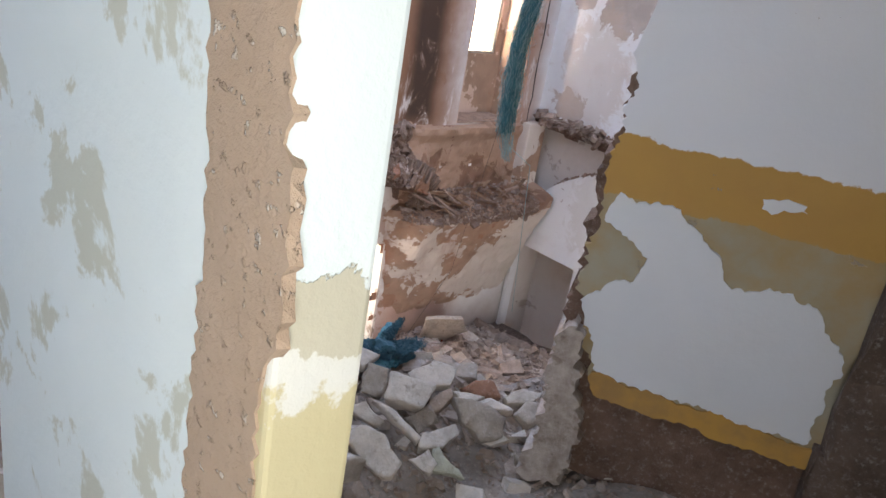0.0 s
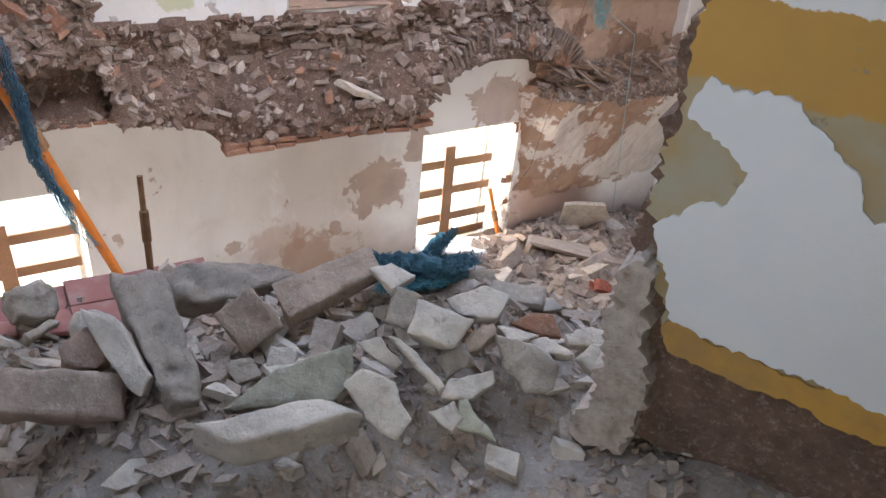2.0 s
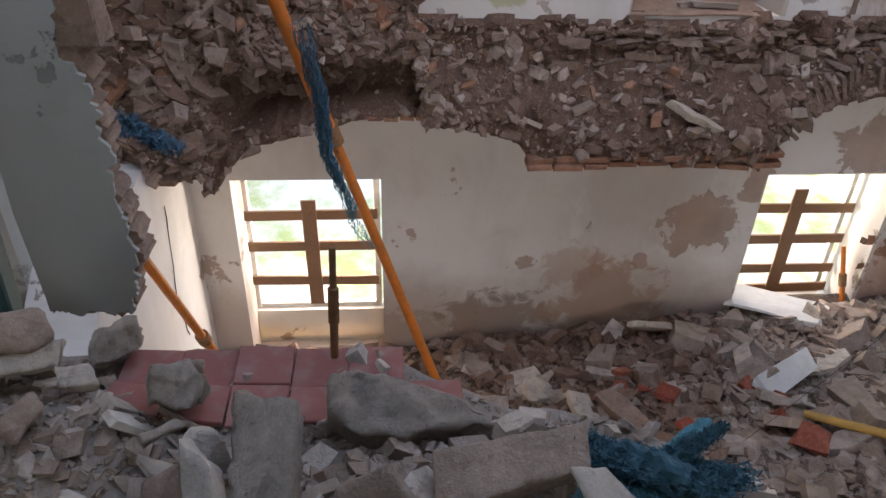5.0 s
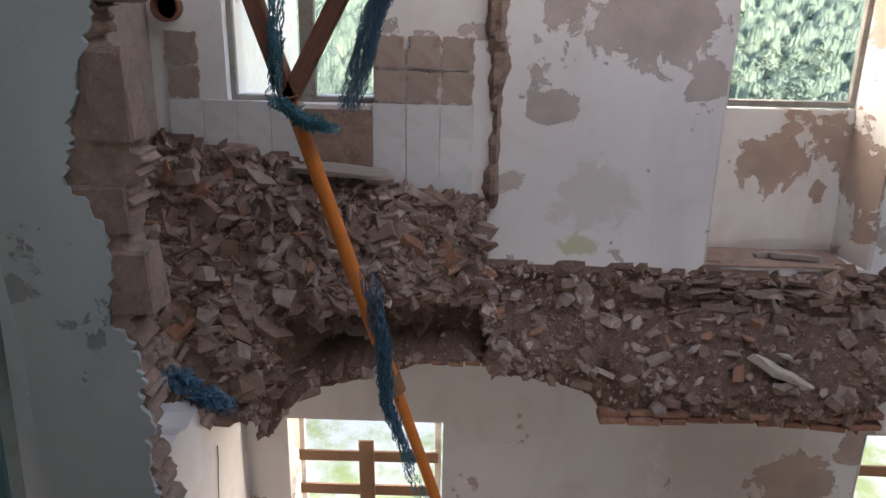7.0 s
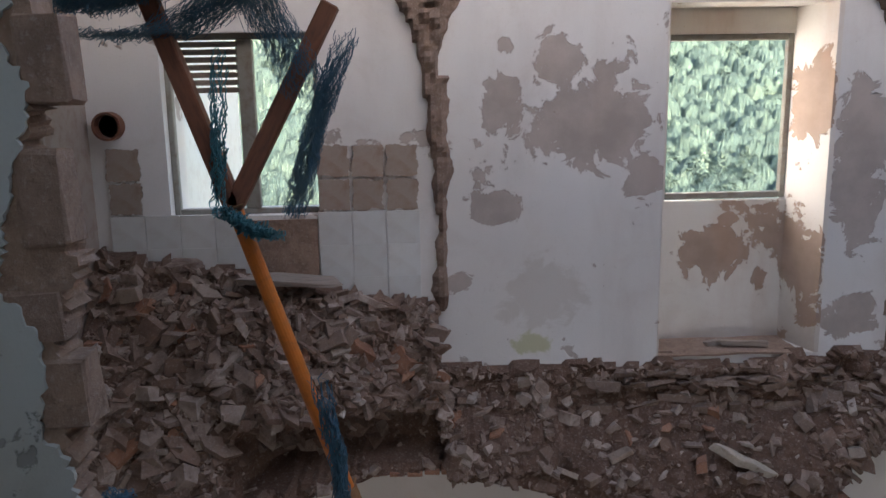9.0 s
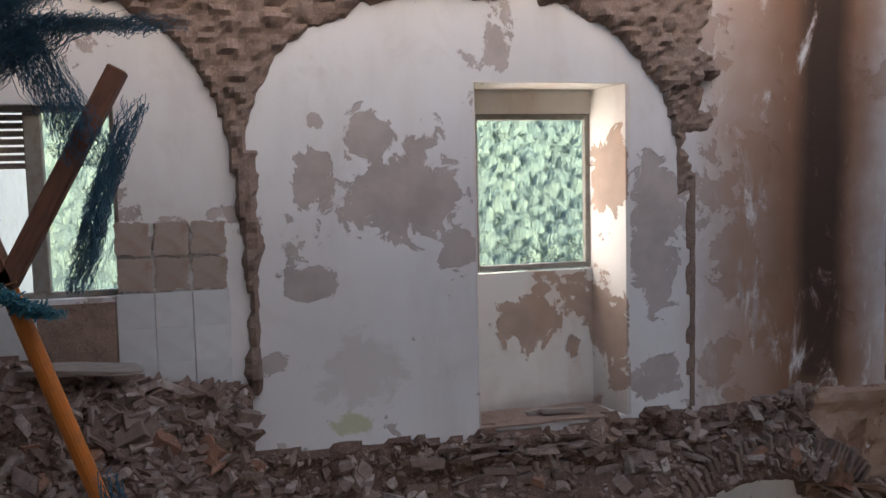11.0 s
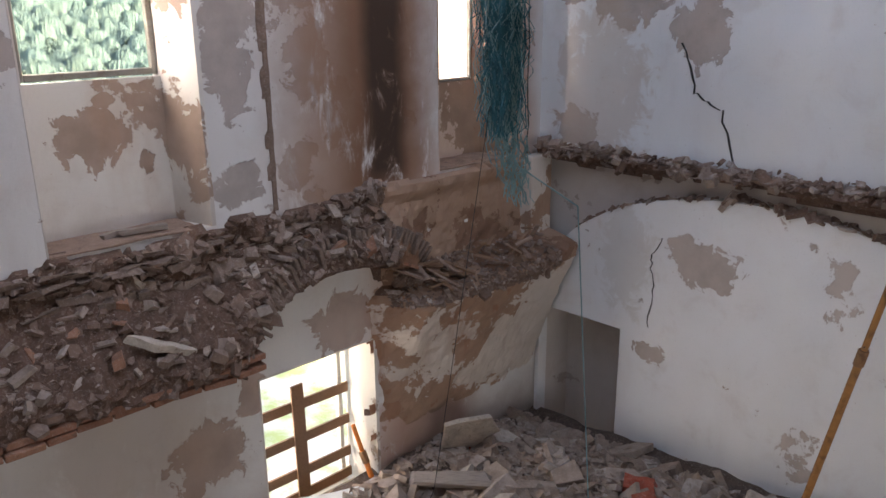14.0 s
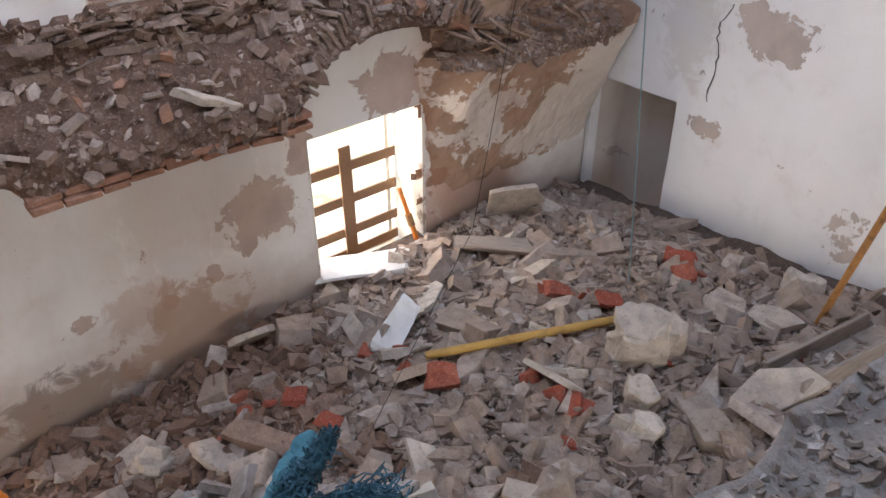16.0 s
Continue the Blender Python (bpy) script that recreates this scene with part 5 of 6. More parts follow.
slab("mortar_slab", "grey mortar lump lying on rubble", m_grey, pose(-1.30, 2.66, 0.22, 39, -7, 86), 0.04, [(-0.03, -0.03), (0.04, -0.03), (0.03, 0.03), (-0.04, 0.03)])
slab("mortar_slab", "grey mortar lump lying on rubble", m_mortar, pose(-1.08, 3.20, 0.24, -46, 23, -104), 0.05, [(0.05, 0.03), (-0.05, 0.03), (-0.04, -0.03), (0.05, -0.03)])
slab("clay_block", "large dusty block leaning by the door frame", m_clay_dusty, pose(-2.07, 1.74, 0.19, 44, 10, 116), 0.16, [(-0.12, -0.03), (0.05, -0.06), (0.1, -0.02), (0.08, 0.06), (-0.11, 0.06)])
slab("plank_piece", "short pale plank lying in the dust", m_pale, pose(-2.00, 1.76, 0.16, 45, 6, 120), 0.06, [(-0.12, -0.01), (0.1, -0.04), (0.13, 0.03), (-0.11, 0.03)])
slab("clay_block", "squared brown clay block on the rubble", m_clay_dusty, pose(-1.79, 1.86, 0.18, 44, -11, 139), 0.12, [(-0.05, -0.04), (0.05, -0.02), (0.06, 0.03), (-0.05, 0.03)])
slab("mortar_slab", "square grey slab propped on the floor edge", m_mortar, pose(-1.94, 2.19, 0.12, 50, 8, 108), 0.05, [(-0.08, -0.03), (0.01, -0.06), (0.07, -0.02), (0.08, 0.06), (-0.07, 0.06)])
slab("mortar_block", "rounded mortar lump at the foot of the pier", m_mortar, pose(-2.15, 1.97, 0.09, 49, -11, 127), 0.1, [(-0.08, -0.01), (-0.02, -0.05), (0.06, -0.03), (0.08, 0.05), (-0.04, 0.05)])
slab("plaster_slab", "pale broken slab of plaster lying on rubble", m_pale, pose(-1.95, 1.93, 0.15, -23, -9, -78), 0.05, [(0.04, 0.03), (-0.06, 0.03), (-0.04, -0.03), (0.05, -0.03)])
slab("plaster_slab", "pale broken slab of plaster lying on rubble", m_grey, pose(-1.73, 2.20, 0.18, -30, 3, -57), 0.04, [(0.05, 0.01), (-0.06, 0.01), (-0.04, -0.01), (0.05, -0.02)])
slab("plaster_slab", "pale rounded slab standing in the chips", m_pale, pose(-1.62, 2.32, 0.24, -54, -10, -72), 0.06, [(0.05, 0.05), (-0.07, 0.05), (-0.04, -0.04), (0.02, -0.05), (0.04, -0.01)])


# ---------------------------------------------------------------- large pieces in the lower room
LOW = "pieces in the lower room"
def low(name, label, material, x, y, l, w, h, yaw, rx=0, ry=0, lift=0.05, sides=0, category="rubble block"):
    return block(name, label, material, x, y, pit(x, y) + lift, l, w, h, yaw, rx, ry, sides, LOW, category)


low("plaster_slab", "long white plaster slab lying on rubble", m_white_board, -4.9, 5.95, 0.56, 0.22, 0.06, 117, 12, -8, 0.12)
low("stone_block", "large pale boulder of mortar and stone", m_pale, -3.35, 7.0, 0.56, 0.46, 0.36, 40, 8, 0, 0.14, 7)
low("stone_block", "squared pale stone lying on rubble", m_pale, -3.05, 6.62, 0.3, 0.28, 0.16, 32, 10, 10, 0.1, 5)
low("stone_block", "squared pale stone lying on rubble", m_pale, -2.83, 6.42, 0.24, 0.2, 0.14, 40, 0, 14, 0.1)
low("stone_slab", "grey wedge-shaped slab sloping to the rubble", m_grey, -2.62, 6.72, 0.55, 0.22, 0.09, -35, 8, -8, 0.08)
low("plaster_slab", "square plaster slab leaning in the corner", m_pale, -5.62, 7.85, 0.66, 0.5, 0.06, 62, -66, 0, 0.22)
low("plank_piece", "flat broken board on the rubble", m_grey_wood, -5.25, 7.3, 0.78, 0.2, 0.05, 32, 6, -6, 0.14)
low("clay_block", "long brown clay block half buried", m_brown, -4.65, 4.57, 0.6, 0.2, 0.12, 26, 10, 0, 0.1)
low("plaster_slab", "pale slab lying on dark rubble", m_pale, -4.15, 4.5, 0.3, 0.24, 0.06, 80, 14, 8, 0.1)
low("plaster_slab", "pale slab lying on dark rubble", m_pale, -4.75, 4.26, 0.34, 0.24, 0.07, 22, -14, 10, 0.1)
low("plaster_slab", "pale slab lying on dark rubble", m_pale, -5.1, 3.95, 0.32, 0.26, 0.07, 50, -24, 4, 0.1)
low("plaster_slab", "square pale slab leaning against the wall", m_pale, -5.7, 5.05, 0.34, 0.3, 0.06, 80, -50, 0, 0.14)
low("stone_block", "pale stone beside the prop foot", m_pale, -3.0, 8.6, 0.3, 0.26, 0.22, 33, 0, 0, 0.1, 6)
low("stone_slab", "pale slab beside the prop foot", m_pale, -2.88, 8.0, 0.42, 0.26, 0.08, 21, 14, 0, 0.1)
low("roof_tile", "broken red roof tile on rubble", m_red_piece, -4.8, 4.94, 0.18, 0.16, 0.04, 52, 10, 8, 0.1)
low("roof_tile", "broken red roof tile on rubble", m_red_piece, -4.35, 4.95, 0.2, 0.15, 0.04, 20, -14, 8, 0.1)
low("roof_tile", "broken red roof tile on rubble", m_red_piece, -4.15, 5.78, 0.24, 0.2, 0.04, 53, 16, 0, 0.1)
low("roof_tile", "broken red roof tile on rubble", m_red_piece, -4.24, 7.1, 0.26, 0.16, 0.04, 53, 10, 20, 0.1)
low("roof_tile", "broken red roof tile on rubble", m_red_piece, -3.88, 8.2, 0.26, 0.17, 0.06, 24, 10, 0, 0.1)
low("roof_tile", "broken red roof tile on rubble", m_red_piece, -3.7, 8.0, 0.2, 0.17, 0.06, 60, 10, 0, 0.12)
low("roof_tile", "broken red roof tile on rubble", m_red_piece, -3.82, 7.2, 0.2, 0.14, 0.04, 53, 20, 10, 0.1)
low("white_board", "white board lying on the sill under a barred window", m_white_board, -5.9, 6.3, 0.9, 0.36, 0.03, 66, 0, 0, 0.1, 0, "board")

# ---------------------------------------------------------------- red floor tiles still in place
for i in range(5):
    for j in range(9):
        x, y = -2.12 + i * 0.16, 2.06 + j * 0.16
        if x < edge_of_floor(y) + 0.07 or x > -1.9 or rnd.random() < 0.1:
            continue
        b = bmesh.new()
        box(b, (-0.0795, -0.0795, -0.008), (0.0795, 0.0795, 0.008))
        p = part("tile", bevelled(b, 0.003), m_red_tile, floor_up)
        p.matrix_basis = pose(x, y, deck(x, y) + 0.015, math.degrees(math.atan(slope(deck, x, y, 0.07).y)) * -1 + rnd.gauss(0, 0.6), math.degrees(math.atan(slope(deck, x, y, 0.07).x)), rnd.gauss(0, 0.8))

# kitchen tiles left on the wall
for i in range(10):
    for j in range(5):
        y, z = 0.678 + i * 0.228, 0.266 + j * 0.224
        if y < 0.75 or (1.1 < y < 2.2 and z > 0.75):
            continue
        clean = (y > 2.2 or y < 1.6) and z < 0.8
        if 1.6 < y < 2.16 and z > 0.3:
            continue
        if not clean and rnd.random() < 0.12 and y < 2.2:
            continue
        b = bmesh.new()
        if clean:
            box(b, (-0.01, -0.112, -0.112), (0.012, 0.112, 0.112))
            bevelled(b, 0.002)
        else:
            ragged(b, [(-0.103, -0.103), (0.103, -0.103), (0.103, 0.103), (-0.103, 0.103)], 0.03, i * 7 + j, 0.012)
            b.transform(pose(0, 0, 0, 0, 0, 90))
        p = part("tile", b, m_tile if clean or rnd.random() < 0.15 else m_dirty_tile, wall_west)
        p.matrix_basis = pose(-5.992 if clean else -5.982, y, z)
b = bmesh.new()
box(b, (-6.0, 1.62, 0.38), (-5.985, 2.155, 0.78))
part("bare_patch", b, m_brown, wall_west, "bare brown render where tiles fell off")

# ---------------------------------------------------------------- round stovepipe hole, sill and sticks
pipe = thing("stove_pipe", "rusted stub of stovepipe in the wall", "pipe", (-5.97, 0.85, 1.42))
for nm, r1, r2, mat in (("sleeve", 0.092, 0.078, m_beam),):
    b = bmesh.new()
    n = 24
    rings = [[b.verts.new((xx, rr * math.cos(6.2832 * k / n), rr * math.sin(6.2832 * k / n))) for k in range(n)] for xx, rr in ((-0.1, r2), (0.06, r2), (0.06, r1), (-0.1, r1))]
    for u, v in zip(rings, rings[1:] + rings[:1]):
        for k in range(n):
            b.faces.new((u[k], u[(k + 1) % n], v[(k + 1) % n], v[k]))
    bmesh.ops.recalc_face_normals(b, faces=b.faces[:])
    part(nm, b, mat, pipe)
    # black disc puts in the shade inside the pipe hole
    b = bmesh.new()
    bmesh.ops.create_circle(b, cap_ends=True, segments=24, radius=0.076)
    b.transform(pose(-0.03, 0, 0, 0, 90, 0))
    part("soot_back", b, m_dark, pipe, "black disc for the dark of the hole")
block("sill_board", "brown board lying on the rubble under the window", m_grey_wood, -5.75, 2.0, 0.42, 0.62, 0.16, 0.04, 88, 6, 4, 0, "sticks on the ledges", "board")
block("wood_stick", "short weathered stick lying in the window niche", m_grey_wood, -6.12, 5.18, -0.225, 0.34, 0.05, 0.035, 78, 0, 0, 0, "sticks on the ledges", "stick")
block("wood_stick", "short weathered stick lying in the window niche", m_grey_wood, -6.18, 5.0, -0.235, 0.2, 0.04, 0.03, 100, 0, 0, 0, "sticks on the ledges", "stick")
block("stone_slab", "long narrow stone lying on the ledge", m_pale, -5.52, 4.98, -0.86, 0.42, 0.09, 0.06, 80, 10, 24, 0, "sticks on the ledges")

# ---------------------------------------------------------------- props and poles
def tube(bm, a, b, r, n=16, cap=True):
    a, b = Vector(a), Vector(b)
    m = Matrix.Translation((a + b) / 2) @ (b - a).to_track_quat("Z", "Y").to_matrix().to_4x4()
    bmesh.ops.create_cone(bm, segments=n, radius1=r, radius2=r, depth=(b - a).length, cap_ends=cap, matrix=m)
    return bm


def steel_prop(name, label, foot, head, split, material, radius=0.03, plate=True):
    """A telescopic prop: outer tube, inner tube, collar with a handle, pin and end plates."""
    foot, head = Vector(foot), Vector(head)
    m = Matrix.Translation(foot) @ (head - foot).to_track_quat("Z", "Y").to_matrix().to_4x4()
    length = (head - foot).length
    p = thing(name, label, "prop", m, group="steel props")
    s = length * split
    part("outer_tube", tube(bmesh.new(), (0, 0, 0.01), (0, 0, s), radius), material, p)
    part("inner_tube", tube(bmesh.new(), (0, 0, s), (0, 0, length), radius * 0.82), material, p)
    b = tube(bmesh.new(), (0, 0, s - 0.06), (0, 0, s + 0.06), radius * 1.35)
    collar = part("collar", bevelled(b, 0.004), m_rusty, p, "rusty threaded collar")
    if not plate:
        return p
    part("handle", tube(bmesh.new(), (radius, 0, s + 0.01), (radius + 0.13, 0.02, s - 0.02), 0.009, 8), m_rusty, collar)
    part("pin", tube(bmesh.new(), (-0.05, 0, s + 0.09), (0.05, 0, s + 0.09), 0.007, 8), m_rusty, p)
    for z in (0.0, length):
        b = bmesh.new()
        box(b, (-0.06, -0.06, z - 0.005), (0.06, 0.06, z + 0.005))
        part("end_plate", bevelled(b, 0.002), m_rusty, p)
    return p


prop_main = steel_prop("steel_prop", "orange-painted telescopic steel prop leaning over the void", (-4.8, 1.87, 1.04), (-4.8, 3.28, pit(-4.8, 3.28)), 0.38, m_orange, 0.042)
steel_prop("steel_prop", "orange perforated prop tube fallen against the side wall", (-5.35, 1.45, -3.25), (-3.85, 1.42, -0.72), 0.45, m_orange, 0.036, False)
steel_prop("steel_prop", "thin rusty prop standing on the floor edge", (-2.13, 2.58, 0.03), (-2.17, 2.59, 0.4), 0.5, m_rusty, 0.012, False)
steel_prop("steel_prop", "rusty yellow prop standing in the rubble by the end wall", (-2.69, 8.25, -2.72), (-2.16, 8.25, 0.2), 0.6, m_rusty_orange, 0.026)
steel_prop("steel_prop", "short orange tube leaning in the barred window", (-5.95, 7.0, -3.1), (-6.2, 6.95, -2.5), 0.5, m_orange, 0.026, False)
b = tube(bmesh.new(), (-0.8, 0, 0), (0.8, 0, 0), 0.032, 14)
pole_z = [pit(x, y) + 0.09 for x, y in ((-4.37, 5.84), (-3.97, 6.5), (-3.56, 7.17))]
solid("wooden_pole", b, m_yellow, "yellow pole lying across the rubble", "pole", at=pose(-3.97, 6.5, max(pole_z[1], (pole_z[0] + pole_z[2]) / 2), 0, -math.degrees(math.atan((pole_z[2] - pole_z[0]) / 1.56)), 58.7))
# timber braces that rise from the prop head in a V
brace = thing("timber_brace", "pair of dark red beams in a V on the prop", "brace", (-4.8, 1.87, 1.04))
for y1, z1 in ((-0.42, 1.25), (0.54, 1.0)):
    d = Vector((0, y1, z1))
    b = bmesh.new()
    box(b, (-0.05, -0.045, 0), (0.05, 0.045, d.length))
    p = part("beam", bevelled(b, 0.008), m_beam, brace)
    p.matrix_basis = d.to_track_quat("Z", "Y").to_matrix().to_4x4()
# wooden trough by the edge
trough = thing("wooden_trough", "old grey wooden trough lying below the floor edge", "trough", pose(-2.35, 7.85, -2.47, -8, 0, 81))
for nm, lo, hi in (("side_board", (-0.55, -0.16, -0.1), (0.55, -0.13, 0.06)), ("side_board", (-0.55, 0.13, -0.1), (0.55, 0.16, 0.06)), ("bottom_board", (-0.55, -0.13, -0.1), (0.55, 0.13, -0.07))):
    b = bmesh.new()
    box(b, lo, hi)
    part(nm, bevelled(b, 0.006), m_grey_wood, trough)

# ---------------------------------------------------------------- debris nets
def strands(bm, path, count, spread, r, wander, seed, droop=0.0, taper=1.0, span=(0.2, 0.6), steps=16):
    """A bundle of twisted net strands along a path of points."""
    rn = random.Random(seed)
    pts = [Vector(p) for p in path]
    for s in range(count):
        t0 = rn.uniform(0, 1.0 - (span[0] + span[1]) / 2.6)
        t1 = min(1.0, t0 + rn.uniform(*span))
        ang, ph = rn.uniform(0, 6.28), rn.uniform(0, 6.28)
        rad = spread * math.sqrt(rn.random())
        k = steps
        prev = None
        for i in range(k + 1):
            t = t0 + (t1 - t0) * i / k
            f = t * (len(pts) - 1)
            j = min(int(f), len(pts) - 2)
            c = pts[j].lerp(pts[j + 1], f - j)
            w = rad * (1 - (1 - taper) * t)
            c = c + Vector((math.cos(ang + 2.2 * t + 0.6 * math.sin(7 * t + ph)) * w, math.sin(ang + 2.2 * t + 0.6 * math.sin(9 * t + ph)) * w, 0))
            c += Vector((rn.gauss(0, wander), rn.gauss(0, wander), rn.gauss(0, wander) - droop * math.sin(math.pi * t)))
            ring = [bm.verts.new(c + Vector((math.cos(q) * r, math.sin(q) * r, 0.3 * r * math.sin(2 * q)))) for q in (0, 2.1, 4.2)]
            if prev:
                for q in range(3):
                    bm.faces.new((prev[q], prev[(q + 1) % 3], ring[(q + 1) % 3], ring[q]))
            prev = ring
    return bm


net = thing("hanging_net", "frayed teal debris net hanging in a thick twisted hank", "net", (-1.7, 4.06, 2.9))
net_path = [(0.03, 0.03, 0.3), (0.0, 0.02, -0.6), (-0.01, 0.0, -1.1), (-0.03, -0.03, -1.5), (-0.03, -0.02, -1.85)]
tagged(part("hank", strands(bmesh.new(), net_path, 1900, 0.036, 0.001, 0.006, 1, 0, 0.8, (0.05, 0.2), 8), m_net, net), kind="stuff")
tagged(part("bleached_hank", strands(bmesh.new(), net_path, 800, 0.044, 0.0008, 0.007, 2, 0, 0.85, (0.03, 0.14), 7), m_net_pale, net, "bleached pale strands"), kind="stuff")
tagged(part("fringe", strands(bmesh.new(), [(-0.03, -0.02, -1.5), (-0.03, -0.01, -1.8), (-0.02, 0.01, -1.97)], 70, 0.032, 0.0012, 0.003, 3), m_net_pale, net, "loose pale thread ends"), kind="stuff")
rope = thing("dark_cord", "thin dark cord running down to the netting on the floor", "cord", (-1.74, 4.02, 1.05))
part("cord", tube(tube(bmesh.new(), (0, 0, 0.05), (-0.01, -0.13, -0.64), 0.0007, 5), (-0.01, -0.13, -0.64), (0.1, -0.45, -0.86), 0.0007, 5), m_dark, rope)
rope2 = thing("pale_cord", "pale cord hanging from the torn net", "cord", (-1.72, 4.06, 1.0))
part("cord", tube(tube(bmesh.new(), (0, 0, 0.0), (0.03, 0.15, -0.1), 0.0014, 5), (0.03, 0.15, -0.1), (0.04, 0.23, -0.85), 0.0014, 5), m_net_pale, rope2)
def crumple(bm, path, radius, seed):
    """A lumpy folded core along a path."""
    pts = [Vector(p) for p in path]
    rings = []
    for i in range(29):
        f = i / 28 * (len(pts) - 1)
        j = min(int(f), len(pts) - 2)
        c = pts[j].lerp(pts[j + 1], f - j)
        w = radius * math.sin(math.pi * (0.04 + 0.92 * i / 28)) ** 0.5
        ring = []
        for k in range(22):
            a = 6.2832 * k / 22
            d = Vector((math.cos(a), 0.5 * math.sin(a) * math.cos(a), math.sin(a)))
            ring.append(bm.verts.new(c + d * w * (1 + 0.55 * fbm((c + d * 0.06) * 26 + Vector((seed, 0, 0)), 4))))
        rings.append(ring)
    for u, v in zip(rings, rings[1:]):
        for k in range(22):
            bm.faces.new((u[k], u[(k + 1) % 22], v[(k + 1) % 22], v[k]))
    bm.faces.new(rings[0][::-1])
    bm.faces.new(rings[-1])
    return bm


pile = thing("net_bundle", "crumpled teal net lying on the rubble crest", "net", Matrix.Translation((-1.52, 3.31, 0.25)) @ Matrix.Scale(0.88, 4))
part("folds", crumple(bmesh.new(), [(-0.05, -0.17, 0.02), (0.0, -0.05, 0.02), (0.03, 0.05, 0.0), (0.07, 0.17, -0.02)], 0.055, 3), m_net_dark, pile)
part("folds", crumple(bmesh.new(), [(0.02, 0.0, 0.0), (-0.05, 0.08, 0.03), (-0.1, 0.17, 0.05)], 0.03, 8), m_net, pile)
tagged(part("crumpled_net", strands(bmesh.new(), [(-0.06, -0.2, 0.06), (0.0, -0.1, 0.05), (0.02, 0.0, 0.03), (0.04, 0.1, 0.02), (0.06, 0.2, 0.03)], 520, 0.045, 0.0018, 0.008, 5), m_net_dark, pile), kind="stuff")
tagged(part("peak", strands(bmesh.new(), [(0.0, 0.0, 0.0), (-0.02, 0.09, 0.06), (-0.04, 0.17, 0.11)], 160, 0.04, 0.0016, 0.006, 6, 0, 0.15), m_net_dark, pile, "peak drawn up by the cord"), kind="stuff")
tagged(part("fold", strands(bmesh.new(), [(0.08, -0.2, 0.02), (0.08, -0.08, 0.0), (0.08, 0.06, -0.02)], 300, 0.03, 0.0016, 0.008, 25, 0, 0.8, (0.1, 0.35), 10), m_net, pile, "brighter teal fold"), kind="stuff")
drape = thing("net_drape", "blue net torn and draped over the timber braces", "net", Matrix.Translation((-4.76, 2.02, 1.98)) @ Matrix.Scale(1.33, 4))
tagged(part("swag", strands(bmesh.new(), [(0, -0.75, -0.05), (0, -0.3, 0.05), (0.02, 0.1, 0.3), (0.0, 0.45, 0.2)], 288, 0.121, 0.0015, 0.012, 7, 0.12), m_net_blue, drape), kind="stuff")
tagged(part("swag", strands(bmesh.new(), [(0, -0.35, 0.7), (0.0, -0.1, 0.25), (0, 0.12, -0.1), (0, 0.2, -0.3)], 264, 0.095, 0.0015, 0.008, 8), m_net_blue, drape), kind="stuff")
tagged(part("swag", strands(bmesh.new(), [(0.02, -0.7, 0.75), (0.02, -0.55, 0.4), (0, -0.3, 0.25), (0, 0.0, 0.6)], 360, 0.162, 0.0015, 0.014, 9, 0.1), m_net_blue, drape), kind="stuff")
tagged(part("tail", strands(bmesh.new(), [(0.02, 0.36, -0.05), (0.02, 0.22, -0.4), (0.03, 0.12, -0.74)], 216, 0.047, 0.0015, 0.006, 10), m_net_blue, drape), kind="stuff")
tagged(part("tail", strands(bmesh.new(), [(0.03, -0.12, -0.1), (0.03, -0.14, -0.45), (0.03, -0.16, -0.75)], 40, 0.03, 0.0028, 0.006, 12), m_net, drape), kind="stuff")
tagged(part("swag", strands(bmesh.new(), [(0, -1.0, 0.3), (0.02, -0.6, 0.12), (0.03, -0.2, 0.28), (0.02, 0.25, 0.42)], 480, 0.135, 0.0015, 0.016, 17, 0.1), m_net_blue, drape), kind="stuff")
tagged(part("veil", strands(bmesh.new(), [(0.05, -1.1, 0.95), (0.04, -0.7, 0.55), (0.03, -0.3, 0.5), (0.02, 0.1, 0.75)], 420, 0.22, 0.0013, 0.02, 19, 0.12, 1.0, (0.15, 0.5), 12), m_net_blue, drape, "thin torn veil of netting"), kind="stuff")
tagged(part("knot", strands(bmesh.new(), [(0.03, -0.16, -0.7), (0.03, -0.05, -0.78), (0.03, 0.06, -0.82)], 90, 0.04, 0.003, 0.01, 11), m_net, drape, "knot of net round the prop head"), kind="stuff")
tatter = thing("net_tatter", "dark blue net tatter hanging on the prop collar", "net", Matrix.Translation((-4.7, 2.44, -0.4)) @ Matrix.Scale(1.33, 4))
tagged(part("tatter", strands(bmesh.new(), [(0.03, -0.12, 0.42), (0.03, -0.06, 0.1), (0.03, -0.05, -0.2), (0.03, 0.06, -0.5)], 110, 0.045, 0.0028, 0.006, 13, 0, 0.5), m_net_blue, tatter), kind="stuff")
tagged(part("tail", strands(bmesh.new(), [(0.03, -0.02, -0.25), (0.04, 0.06, -0.55), (0.05, 0.14, -0.72)], 24, 0.025, 0.002, 0.005, 14), m_net, tatter), kind="stuff")
tatter2 = thing("net_tatter", "blue net caught on the pier among stones", "net", (-3.4, 1.75, 0.1))
tagged(part("tatter", strands(bmesh.new(), [(0, -0.1, 0.1), (0, 0.0, 0.02), (0, 0.12, -0.06)], 60, 0.05, 0.003, 0.012, 15), m_net_blue, tatter2), kind="stuff")

# ---------------------------------------------------------------- outside: ground, hillside with trees, white wing
def outside(x, y):
    r = -x - 7
    return -3.7 - 9.0 * smooth(r, 8, 60) + 75 * smooth(r, 55, 260) + 1.5 * fbm((x * 0.03, y * 0.03, 0)) * smooth(r, 12, 60)


